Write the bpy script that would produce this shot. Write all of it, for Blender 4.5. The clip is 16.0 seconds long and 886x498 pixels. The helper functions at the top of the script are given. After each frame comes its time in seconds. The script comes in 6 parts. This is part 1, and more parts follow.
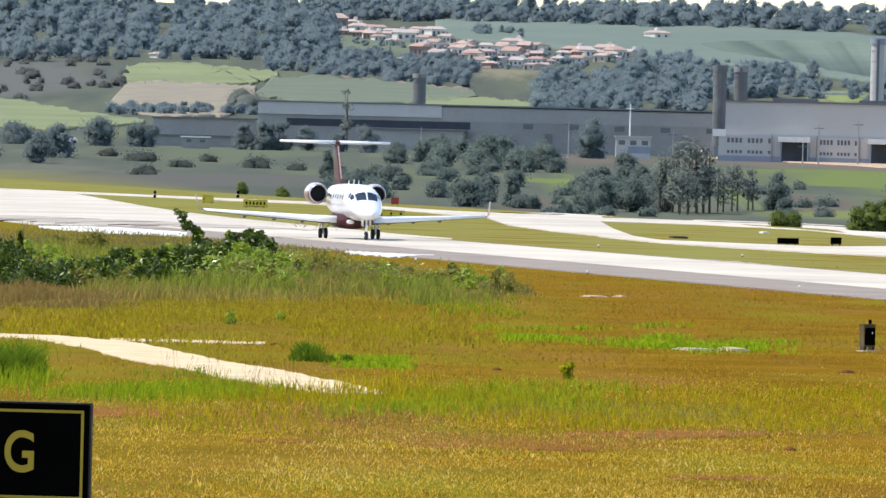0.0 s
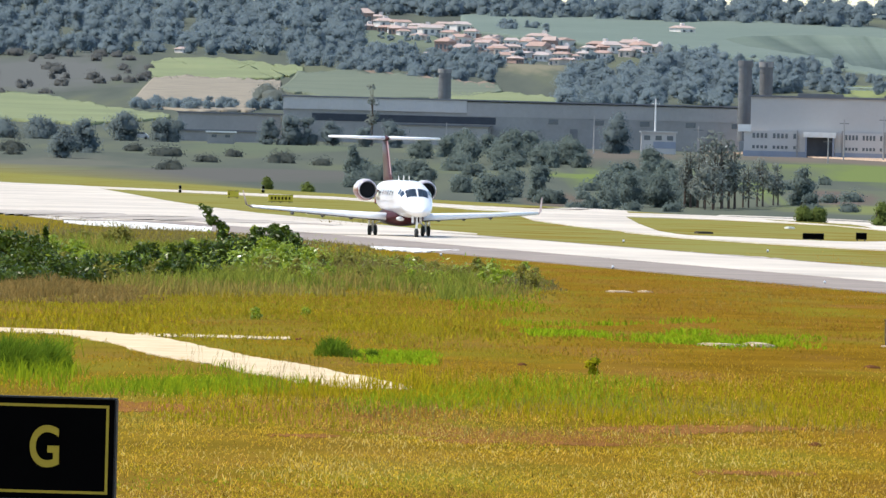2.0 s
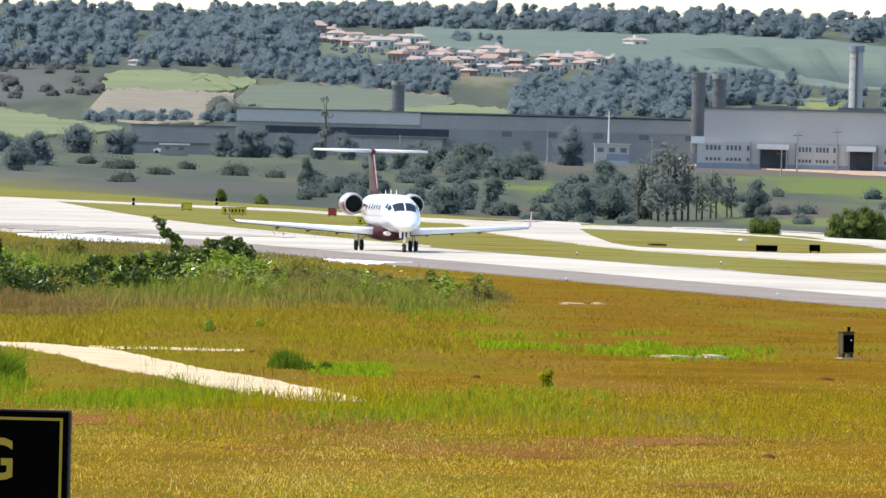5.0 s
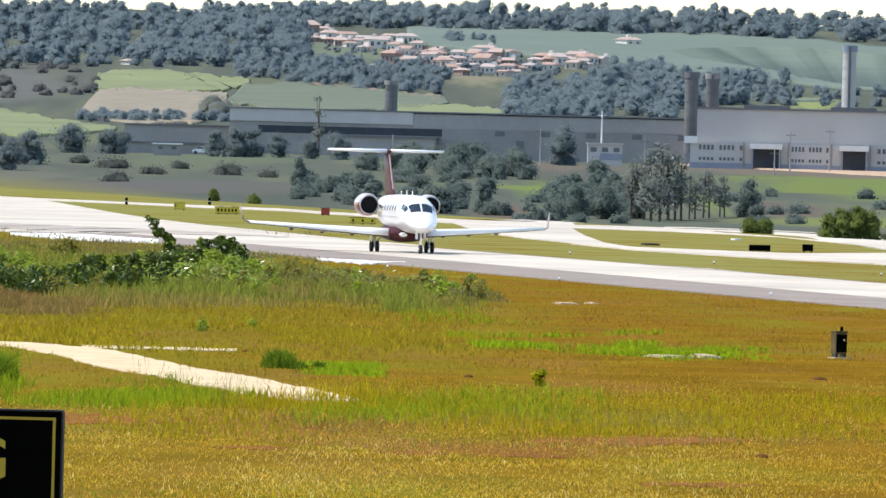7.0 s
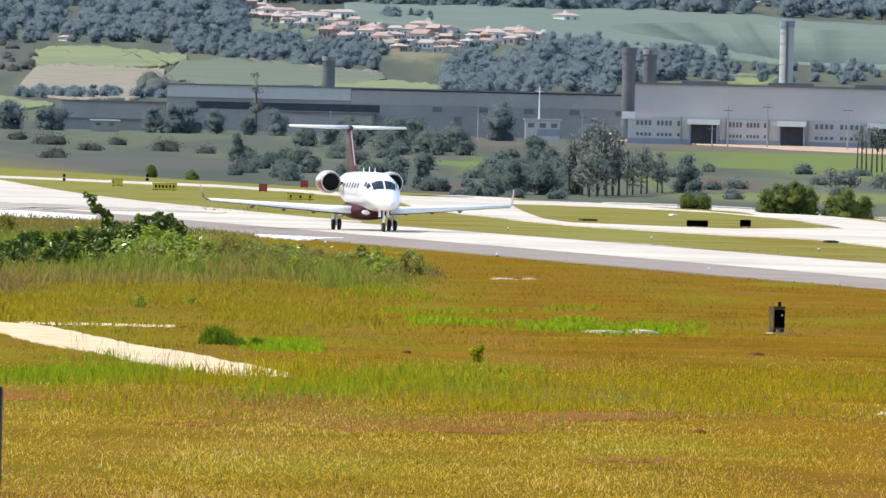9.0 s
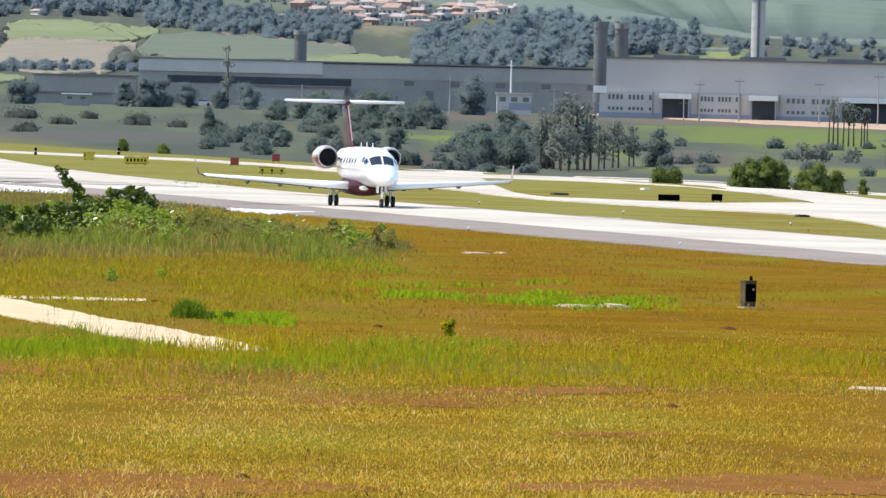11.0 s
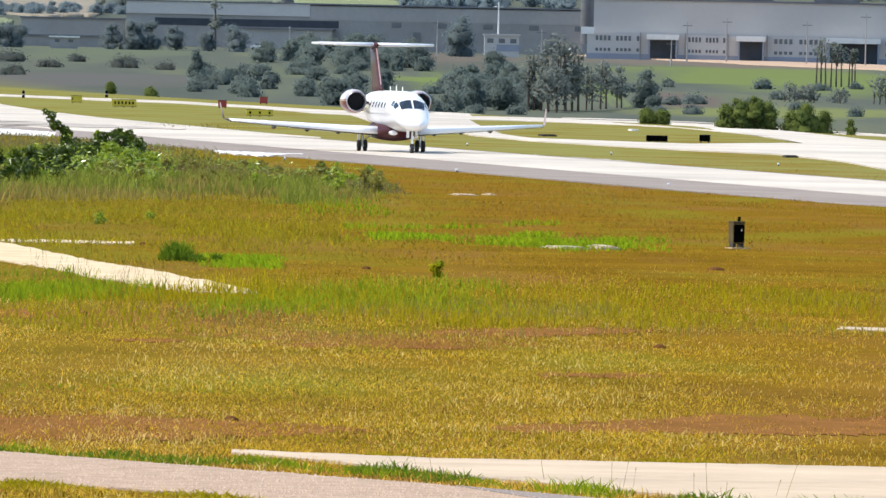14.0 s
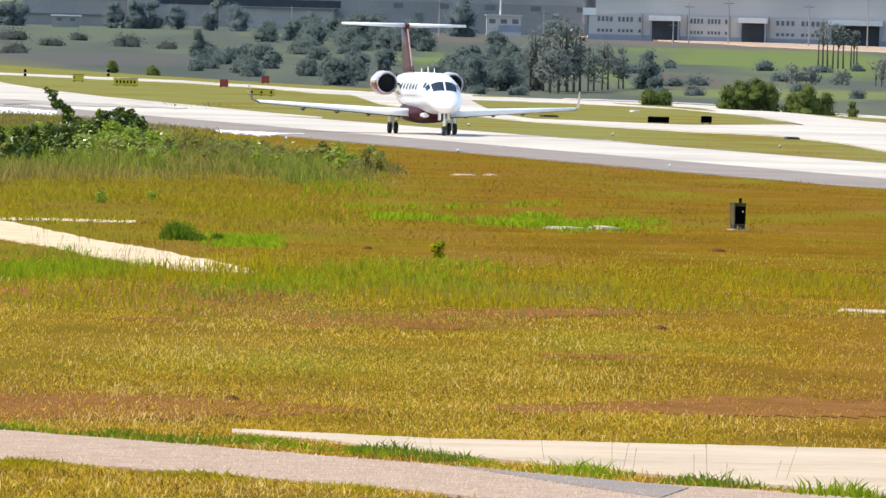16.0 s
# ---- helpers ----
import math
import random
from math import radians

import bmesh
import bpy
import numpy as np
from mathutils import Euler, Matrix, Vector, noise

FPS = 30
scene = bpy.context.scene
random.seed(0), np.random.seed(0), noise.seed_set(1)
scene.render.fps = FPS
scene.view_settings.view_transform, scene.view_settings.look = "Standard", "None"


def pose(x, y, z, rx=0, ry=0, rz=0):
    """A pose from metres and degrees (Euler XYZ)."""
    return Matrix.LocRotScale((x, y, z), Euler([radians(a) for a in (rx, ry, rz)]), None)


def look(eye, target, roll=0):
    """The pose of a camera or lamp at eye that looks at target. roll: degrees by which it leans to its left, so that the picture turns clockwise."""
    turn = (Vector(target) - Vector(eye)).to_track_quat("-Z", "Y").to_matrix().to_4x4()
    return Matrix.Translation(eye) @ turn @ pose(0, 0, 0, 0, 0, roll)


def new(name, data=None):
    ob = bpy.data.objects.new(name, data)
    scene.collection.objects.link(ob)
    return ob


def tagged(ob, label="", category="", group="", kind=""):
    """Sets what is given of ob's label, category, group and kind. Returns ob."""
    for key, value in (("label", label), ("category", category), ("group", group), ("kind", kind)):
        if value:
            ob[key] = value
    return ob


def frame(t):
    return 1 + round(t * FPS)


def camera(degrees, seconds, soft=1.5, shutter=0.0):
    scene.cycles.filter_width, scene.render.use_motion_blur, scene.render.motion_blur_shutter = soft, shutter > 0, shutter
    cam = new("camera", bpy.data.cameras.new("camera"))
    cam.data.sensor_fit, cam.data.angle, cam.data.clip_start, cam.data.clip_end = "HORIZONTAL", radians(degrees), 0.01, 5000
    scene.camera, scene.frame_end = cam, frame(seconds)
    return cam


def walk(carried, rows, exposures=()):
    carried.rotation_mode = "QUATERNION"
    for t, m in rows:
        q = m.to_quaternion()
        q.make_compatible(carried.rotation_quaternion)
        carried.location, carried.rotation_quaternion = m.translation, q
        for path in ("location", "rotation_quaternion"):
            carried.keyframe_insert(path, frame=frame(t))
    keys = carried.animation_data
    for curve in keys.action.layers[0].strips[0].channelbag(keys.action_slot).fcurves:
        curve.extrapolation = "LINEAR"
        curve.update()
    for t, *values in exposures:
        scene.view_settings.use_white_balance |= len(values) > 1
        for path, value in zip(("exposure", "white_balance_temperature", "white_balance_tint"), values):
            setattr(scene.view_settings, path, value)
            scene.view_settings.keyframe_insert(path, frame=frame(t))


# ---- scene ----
EYE_Z = 4.7      # eye above the taxiway
FAR = 19000.0    # pixels of the camera's view in one radian
TILT = 1.4       # camera lean in the pixel positions, degrees


def level(b, c):
    """Pixel offsets of a view position (b, c), with the lean taken out."""
    k, q = math.cos(radians(TILT)), math.sin(radians(TILT))
    u, v = b - 784.0, c - 441.0
    return u * k + v * q, -u * q + v * k + 172.0


def at_pixel(b, c, d):
    """The place at distance d that fits pixel position (b, c) of the camera's view."""
    u, v = level(b, c)
    return Vector((u * d / FAR, d, EYE_Z - v * d / FAR))


# ---- camera ----
cam = camera(2 * math.degrees(math.atan(784.0 / FAR)), 16.0, soft=1.5)
EYE = (0.0, 0.0, EYE_Z)
AIMS = [(0.0, 784.2, 441.3, 0.06), (0.5, 772.7, 436.3, 0.07), (1.0, 768.7, 443.9, 0.1), (1.5, 782.8, 454.5, 0.07),
        (2.0, 739.6, 450.0, 0.09), (2.5, 755.9, 429.6, 0.11), (3.0, 782.5, 434.7, 0.06), (3.5, 768.5, 445.1, 0.06),
        (4.0, 770.8, 450.6, 0.02), (4.5, 810.2, 433.3, 0.03), (4.7, 820.7, 430.4, 0.04), (6.8, 822.2, 424.2, 0.06),
        (7.0, 834.3, 429.0, 0.06), (7.5, 862.7, 436.5, -0.04), (8.0, 893.7, 445.1, -0.07),
        (8.5, 918.7, 458.4, -0.03), (9.0, 944.4, 471.7, -0.02), (11.5, 1003.2, 528.2, 0.02),
        (12.0, 1012.8, 537.1, 0.01), (12.5, 1021.9, 543.5, 0.0), (13.0, 1024.2, 562.9, -0.11),
        (13.5, 1017.5, 593.5, -0.17), (14.0, 1015.6, 621.0, -0.17), (14.5, 1009.8, 638.4, -0.12),
        (15.0, 1001.0, 650.7, -0.09), (15.5, 1000.4, 658.8, -0.04), (16.0, 1013.7, 655.9, 0.07)]
walk(cam, [(t, look(EYE, at_pixel(b, c, 1000), TILT + r)) for t, b, c, r in AIMS], [(0.0, 0.3), (16.0, 0.3)])

# ---- light ----
SUN_AZ, SUN_EL = radians(-86), radians(58)   # azimuth from +Y, clockwise
world = bpy.data.worlds.new("sky")
scene.world = world
world.use_nodes = True
wn, wl = world.node_tree.nodes, world.node_tree.links
sky = wn.new("ShaderNodeTexSky")
sky.sky_type, sky.sun_disc = "NISHITA", False
sky.sun_elevation, sky.sun_rotation = SUN_EL, SUN_AZ
sky.dust_density, sky.air_density, sky.ozone_density = 0.45, 1.0, 1.0
wn["Background"].inputs["Strength"].default_value = 0.22
wl.new(sky.outputs[0], wn["Background"].inputs["Color"])
lamp = bpy.data.lights.new("sun", "SUN")
lamp.energy, lamp.angle, lamp.color = 4.2, radians(0.55), (1.0, 0.92, 0.8)
sun = new("sun", lamp)
to_sun = Vector((math.sin(SUN_AZ) * math.cos(SUN_EL), math.cos(SUN_AZ) * math.cos(SUN_EL), math.sin(SUN_EL)))
sun.matrix_world = look(to_sun * 100, (0, 0, 0))

# ---- materials ----


def mat(name, col, col2=None, rough=0.6, metal=0.0, scale=3.0, bump=0.0, island=0.0, coat=0.0, spec=0.5, object_space=False):
    """Two-scale mottling from col to col2, with optional relief and change from piece to piece."""
    m = bpy.data.materials.new(name)
    m.use_nodes = True
    n, l = m.node_tree.nodes, m.node_tree.links
    p = n["Principled BSDF"]
    p.inputs["Roughness"].default_value, p.inputs["Metallic"].default_value = rough, metal
    p.inputs["Coat Weight"].default_value = coat
    p.inputs["Specular IOR Level"].default_value = spec
    col2 = col2 or tuple(c * 0.75 for c in col)
    tc = n.new("ShaderNodeTexCoord")
    geo = n.new("ShaderNodeNewGeometry")
    co = tc.outputs["Object"] if object_space else geo.outputs["Position"]
    a, b = n.new("ShaderNodeTexNoise"), n.new("ShaderNodeTexNoise")
    a.inputs["Scale"].default_value, b.inputs["Scale"].default_value = scale, scale * 9.3
    a.inputs["Detail"].default_value = b.inputs["Detail"].default_value = 4
    l.new(co, a.inputs["Vector"])
    l.new(co, b.inputs["Vector"])
    s = n.new("ShaderNodeMath")
    s.operation = "MULTIPLY_ADD"
    l.new(b.outputs[0], s.inputs[0])
    s.inputs[1].default_value = 0.5
    l.new(a.outputs[0], s.inputs[2])
    fac = s.outputs[0]
    if island:
        s2 = n.new("ShaderNodeMath")
        s2.operation = "MULTIPLY_ADD"
        l.new(geo.outputs["Random Per Island"], s2.inputs[0])
        s2.inputs[1].default_value = island
        l.new(fac, s2.inputs[2])
        fac = s2.outputs[0]
    r = n.new("ShaderNodeMapRange")
    r.inputs[1].default_value, r.inputs[2].default_value = 0.45 + island * 0.2, 1.05 + island * 0.8
    l.new(fac, r.inputs[0])
    x = n.new("ShaderNodeMix")
    x.data_type = "RGBA"
    x.inputs[6].default_value, x.inputs[7].default_value = (*col, 1), (*col2, 1)
    l.new(r.outputs[0], x.inputs[0])
    l.new(x.outputs[2], p.inputs["Base Color"])
    if bump:
        bp = n.new("ShaderNodeBump")
        bp.inputs["Strength"].default_value, bp.inputs["Distance"].default_value = 0.6, bump
        l.new(b.outputs[0], bp.inputs["Height"])
        l.new(bp.outputs[0], p.inputs["Normal"])
    return m


def leafy(name, col, col2, scale=0.5, island=0.5, through_light=0.35, rough=0.85, spec=0.05):
    """Leaf or blade: part of the light passes through."""
    m = mat(name, col, col2, rough, scale=scale, island=island, spec=spec)
    n, l = m.node_tree.nodes, m.node_tree.links
    p, out = n["Principled BSDF"], n["Material Output"]
    t, mix = n.new("ShaderNodeBsdfTranslucent"), n.new("ShaderNodeMixShader")
    l.new(p.inputs["Base Color"].links[0].from_socket, t.inputs["Color"])
    mix.inputs[0].default_value = through_light
    l.new(p.outputs[0], mix.inputs[1])
    l.new(t.outputs[0], mix.inputs[2])
    l.new(mix.outputs[0], out.inputs["Surface"])
    return m


M = {}
# Concrete whose pale base colour also carries the sun's glare
M["concrete"] = mat("glare_concrete", (0.67, 0.59, 0.475), (0.36, 0.31, 0.25), 0.6, scale=0.06, bump=0.004, spec=0.1)
M["asphalt"] = mat("grey_asphalt", (0.32, 0.272, 0.235), (0.21, 0.18, 0.155), 0.9, scale=0.2, bump=0.004, spec=0.03)
M["pad_grey"] = mat("worn_pad_concrete", (0.46, 0.41, 0.35), (0.33, 0.29, 0.245), 0.8, scale=0.1, bump=0.004, spec=0.05)
M["dirt"] = mat("pale_dirt", (0.7, 0.57, 0.38), (0.46, 0.35, 0.21), 0.9, scale=0.9, bump=0.02, spec=0.0)
M["soil"] = mat("red_soil", (0.16, 0.065, 0.02), (0.09, 0.038, 0.014), 0.95, scale=6, bump=0.03, spec=0.05)
M["white"] = mat("white_paint", (0.88, 0.88, 0.88), (0.84, 0.84, 0.85), 0.3, scale=1.2, coat=0.3, object_space=True)
M["maroon"] = mat("maroon_paint", (0.06, 0.008, 0.011), (0.042, 0.006, 0.008), 0.45, scale=1.5, spec=0.2, object_space=True)
M["metal"] = mat("polished_metal", (0.85, 0.85, 0.87), (0.72, 0.72, 0.74), 0.35, 0.8, scale=4, object_space=True)
M["dark_metal"] = mat("dark_metal", (0.03, 0.03, 0.033), (0.02, 0.02, 0.02), 0.45, 0.6, scale=6)
M["winglet"] = mat("pale_tip_paint", (0.3, 0.24, 0.23), (0.22, 0.17, 0.165), 0.6, scale=2, spec=0.15, object_space=True)
M["pale_edge"] = mat("pale_leading_edge", (0.45, 0.3, 0.3), (0.3, 0.16, 0.16), 0.5, scale=2, object_space=True)
M["lip_metal"] = mat("inlet_metal", (0.6, 0.57, 0.57), (0.36, 0.3, 0.3), 0.3, 0.85, scale=3, object_space=True)
# Shade inside the intake, put into a near-black fan colour
M["fan_black"] = mat("fan_shadow_black", (0.012, 0.012, 0.013), (0.008, 0.008, 0.008), 0.8, scale=6, spec=0.1)
M["rubber"] = mat("rubber", (0.018, 0.018, 0.018), (0.03, 0.03, 0.03), 0.8, scale=8, object_space=True)
M["glass_dark"] = mat("cockpit_glass", (0.045, 0.075, 0.11), (0.03, 0.045, 0.065), 0.08, scale=1, coat=1.0, object_space=True)
M["black"] = mat("black_sheet", (0.002, 0.002, 0.002), (0.003, 0.003, 0.003), 0.95, scale=3, spec=0.0)
M["sign_case"] = mat("dull_black_casing", (0.03, 0.03, 0.03), (0.018, 0.018, 0.018), 0.7, scale=5, spec=0.2)
M["yellow"] = mat("yellow_film", (0.42, 0.32, 0.03), (0.34, 0.25, 0.03), 0.6, scale=5, spec=0.2)
M["signyellow"] = mat("sign_yellow", (0.62, 0.5, 0.03), (0.5, 0.4, 0.03), 0.5, scale=2)
M["signred"] = mat("sign_red", (0.35, 0.03, 0.02), (0.25, 0.02, 0.02), 0.5, scale=2)
M["grey_paint"] = mat("grey_paint", (0.35, 0.34, 0.31), (0.25, 0.24, 0.2), 0.5, scale=4)
M["white_plain"] = mat("weathered_white", (0.75, 0.74, 0.7), (0.62, 0.6, 0.56), 0.6, scale=1.0)
M["lens"] = mat("lamp_glass", (0.85, 0.87, 0.9), (0.8, 0.8, 0.8), 0.1, scale=2)
M["trunk"] = mat("bark", (0.12, 0.085, 0.06), (0.07, 0.05, 0.04), 0.9, scale=2, bump=0.02)
M["cladding"] = mat("pale_cladding", (0.46, 0.44, 0.415), (0.42, 0.4, 0.38), 0.75, scale=0.15, spec=0.1)
M["cladding_grey"] = mat("grey_cladding", (0.31, 0.3, 0.285), (0.23, 0.22, 0.21), 0.85, scale=0.12, spec=0.1)
M["cladding_light"] = mat("light_cladding", (0.5, 0.475, 0.45), (0.43, 0.41, 0.39), 0.75, scale=0.2, spec=0.1)
M["fibre_roof"] = mat("roof_sheet", (0.18, 0.185, 0.2), (0.14, 0.145, 0.155), 0.9, scale=0.3, spec=0.1)
M["blue_band"] = mat("blue_band", (0.25, 0.28, 0.34), (0.2, 0.22, 0.27), 0.6, scale=0.4)
M["window"] = mat("window_glass", (0.1, 0.12, 0.14), (0.08, 0.09, 0.1), 0.2, scale=0.5)
# Dark panel colour that stands for shade inside openings
M["bay_shade"] = mat("bay_shade_panel", (0.06, 0.068, 0.08), (0.045, 0.05, 0.06), 0.9, scale=0.5, spec=0.1)
M["rusty"] = mat("weathered_concrete", (0.185, 0.185, 0.185), (0.13, 0.13, 0.13), 0.85, scale=0.4, spec=0.2)
# Clay red weakened in the colour itself to stand for haze
M["terracotta"] = mat("hazed_clay_tiles", (0.4, 0.27, 0.215), (0.32, 0.21, 0.165), 0.8, scale=0.5)
M["render_wall"] = mat("rendered_wall", (0.62, 0.53, 0.45), (0.5, 0.42, 0.36), 0.8, scale=0.4)
M["brickwall"] = mat("raw_brick_wall", (0.36, 0.24, 0.19), (0.28, 0.18, 0.15), 0.85, scale=0.6)
M["pale_patch"] = mat("pale_patch", (0.82, 0.79, 0.74), (0.72, 0.68, 0.62), 0.5, scale=0.5)
M["path"] = mat("path_concrete", (0.6, 0.47, 0.33), (0.4, 0.315, 0.22), 0.9, scale=0.8, bump=0.004, spec=0.05)
M["road"] = mat("road_surface", (0.51, 0.375, 0.27), (0.3, 0.22, 0.16), 0.95, scale=5, bump=0.015, spec=0.0)
M["chips"] = mat("road_chips", (0.56, 0.42, 0.32), (0.38, 0.28, 0.21), 0.9, scale=8, island=1.2, spec=0.05)
M["red_earth"] = mat("red_earth", (0.27, 0.125, 0.04), (0.14, 0.065, 0.018), 0.95, scale=2.5, bump=0.03, spec=0.0)
M["dark_cover"] = mat("dark_cover", (0.085, 0.075, 0.06), (0.05, 0.045, 0.036), 0.9, scale=2, spec=0.05)
M["cab_side"] = mat("tan_metal", (0.15, 0.115, 0.05), (0.07, 0.05, 0.024), 0.7, scale=5, spec=0.1)
# Shade under the wings, put into a dark grey paint
M["wing_shade"] = mat("shade_underside", (0.06, 0.06, 0.065), (0.045, 0.045, 0.05), 0.6, scale=1.0, spec=0.2, object_space=True)
M["dry_grass"] = leafy("dry_grass", (0.92, 0.6, 0.05), (0.2, 0.12, 0.01), 0.5, 1.3, through_light=0.5)
M["tawny_grass"] = leafy("tawny_grass", (0.98, 0.6, 0.08), (0.07, 0.042, 0.006), 0.7, 1.6, through_light=0.5)
# Dry stem colour, whitened to paint sun glints on the turf
M["straw_glint"] = leafy("straw_glint", (0.95, 0.74, 0.28), (0.75, 0.52, 0.11), 0.5, 0.8, through_light=0.4)
M["fresh_grass"] = leafy("fresh_grass", (0.34, 0.46, 0.012), (0.17, 0.3, 0.01), 0.6, 0.8, through_light=0.5)
M["olive_grass"] = leafy("olive_grass", (0.54, 0.42, 0.012), (0.22, 0.19, 0.008), 0.5, 0.9, through_light=0.5)
M["red_grass"] = leafy("red_grass", (0.58, 0.28, 0.08), (0.26, 0.115, 0.035), 0.4, 0.8, through_light=0.45)
M["seed_grass"] = leafy("seed_grass", (0.42, 0.32, 0.08), (0.2, 0.165, 0.04), 0.5, 0.8, through_light=0.5)
M["plume_grass"] = leafy("plume_grass", (0.36, 0.24, 0.075), (0.2, 0.135, 0.042), 0.5, 0.8, through_light=0.45)
M["lush_grass"] = leafy("lush_grass", (0.36, 0.42, 0.015), (0.14, 0.22, 0.01), 0.6, 0.9, through_light=0.5)
M["lush_dark"] = leafy("lush_dark", (0.2, 0.29, 0.02), (0.08, 0.14, 0.012), 0.9, 0.8, 0.45)
M["bank_grass"] = leafy("bank_grass", (0.33, 0.35, 0.05), (0.13, 0.16, 0.025), 0.6, 0.9, through_light=0.45)
M["yellow_herb"] = leafy("yellow_herb", (0.22, 0.26, 0.01), (0.5, 0.4, 0.01), 4.0)
M["shrub"] = leafy("shrub_leaves", (0.115, 0.16, 0.014), (0.034, 0.062, 0.008), 1.5, 0.8, 0.35, 0.32, 0.25)
M["shrub_light"] = leafy("weed_leaves", (0.4, 0.47, 0.04), (0.16, 0.235, 0.024), 1.2, 0.9, 0.5, 0.32, 0.3)
M["gloss_leaf"] = leafy("glossy_leaves", (0.4, 0.48, 0.06), (0.17, 0.26, 0.03), 1.0, 0.9, 0.4, 0.22, 0.6)
M["reed"] = leafy("reed_leaves", (0.46, 0.56, 0.06), (0.19, 0.28, 0.03), 1.0, 0.9, 0.5, 0.3, 0.5)
M["meadow_blade"] = leafy("meadow_blades", (0.54, 0.335, 0.025), (0.38, 0.235, 0.018), 0.25, 0.5, through_light=0.6)
M["meadow_olive"] = leafy("meadow_olive_blades", (0.42, 0.36, 0.026), (0.29, 0.25, 0.018), 0.25, 0.5, through_light=0.6)
M["brown_blade"] = leafy("brown_dead_blades", (0.46, 0.265, 0.055), (0.34, 0.19, 0.036), 0.25, 0.5, through_light=0.6)
M["bank_tan"] = leafy("bank_tan_blades", (0.28, 0.225, 0.085), (0.165, 0.14, 0.048), 0.4, 0.7, through_light=0.45)
M["shrub_dull"] = leafy("dull_leaves", (0.34, 0.31, 0.06), (0.165, 0.155, 0.034), 1.2, 0.9, 0.5, 0.55, 0.15)
# Far field colours, desaturated to paint in the haze
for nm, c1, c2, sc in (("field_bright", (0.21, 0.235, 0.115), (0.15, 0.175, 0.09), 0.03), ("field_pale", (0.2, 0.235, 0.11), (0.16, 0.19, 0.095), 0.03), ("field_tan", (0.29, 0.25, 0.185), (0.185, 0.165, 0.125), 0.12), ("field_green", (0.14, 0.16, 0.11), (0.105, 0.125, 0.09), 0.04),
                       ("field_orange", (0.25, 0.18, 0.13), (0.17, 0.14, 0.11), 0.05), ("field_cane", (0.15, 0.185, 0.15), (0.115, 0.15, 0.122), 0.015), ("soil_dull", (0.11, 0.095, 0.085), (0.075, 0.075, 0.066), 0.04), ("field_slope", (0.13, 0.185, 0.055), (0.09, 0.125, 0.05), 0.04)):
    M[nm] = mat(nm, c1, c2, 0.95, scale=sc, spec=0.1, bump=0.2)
M["cladding_mid"] = mat("mid_cladding", (0.37, 0.35, 0.33), (0.29, 0.28, 0.265), 0.85, scale=0.12, spec=0.1)
M["house_white"] = mat("house_white", (0.72, 0.67, 0.62), (0.6, 0.55, 0.5), 0.8, scale=0.4)
# Paler tiles, also with haze put into the colour
M["terracotta_pale"] = mat("hazed_pale_tiles", (0.44, 0.335, 0.285), (0.36, 0.27, 0.23), 0.8, scale=0.5)
M["roof_white"] = mat("pale_roof", (0.46, 0.38, 0.34), (0.36, 0.3, 0.27), 0.7, scale=0.4)
# Distance haze is painted into these leaf colours, except bush_bright
M["haze_tree_mid"] = leafy("hazed_slope_leaves", (0.158, 0.198, 0.176), (0.124, 0.158, 0.142), 0.2, 0.3, 0.5)
M["haze_tree_far"] = leafy("hazed_valley_leaves", (0.178, 0.222, 0.222), (0.142, 0.178, 0.18), 0.15, 0.3, 0.5)
M["haze_tree_open"] = leafy("hazed_open_leaves", (0.22, 0.244, 0.215), (0.18, 0.203, 0.18), 0.3, 0.2, 0.5)
M["haze_scrub_soft"] = leafy("hazed_soft_scrub", (0.105, 0.12, 0.105), (0.09, 0.105, 0.094), 0.2, 0.15, 0.5)
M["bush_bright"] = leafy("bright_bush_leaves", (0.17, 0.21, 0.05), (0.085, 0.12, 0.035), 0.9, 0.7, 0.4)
M["haze_wood"] = leafy("hazed_wood_leaves", (0.212, 0.27, 0.29), (0.172, 0.222, 0.242), 0.03, 0.3, 0.5)
M["haze_scrub_far"] = leafy("hazed_far_scrub", (0.155, 0.162, 0.155), (0.135, 0.142, 0.136), 0.05, 0.15, 0.5)

# ---- ground form ----
AXIS = math.atan2(-2939.0, FAR)            # bearing of the taxiway
AX = Vector((math.sin(AXIS), math.cos(AXIS), 0))
SIDE = Vector((math.cos(AXIS), -math.sin(AXIS), 0))
PROFILE_D = [0, 20, 57, 86, 150, 250, 340, 387, 432, 477, 520, 6000]
PROFILE_Z = [3.1, 2.77, 2.2, 1.75, 1.28, 0.66, 0.22, 0.13, 0.0, -0.06, -0.05, -0.05]
FAR_D = [600, 950, 1100, 1500, 2000, 2200, 2700, 3000, 3300, 3600, 4100, 4600, 4750, 5200]
FAR_Z = [-9, -7, -2.6, 0.8, 4.0, 4.6, 12.0, 18.7, 28.5, 35, 53, 65, 65, 58]


def lateral(x, y):
    return x * SIDE.x + y * SIDE.y


def smooth(a, b, x):
    t = np.clip((x - a) / (b - a), 0, 1)
    return t * t * (3 - 2 * t)


def bumps(x, y, s, k=0.0):
    """Soft rolling relief."""
    return (np.sin(x / s + 1.3 + k) * np.cos(y / s * 0.8 + 0.4 + k) + 0.5 * np.sin(x / s * 2.3 + y / s * 1.7 + k)) / 1.5


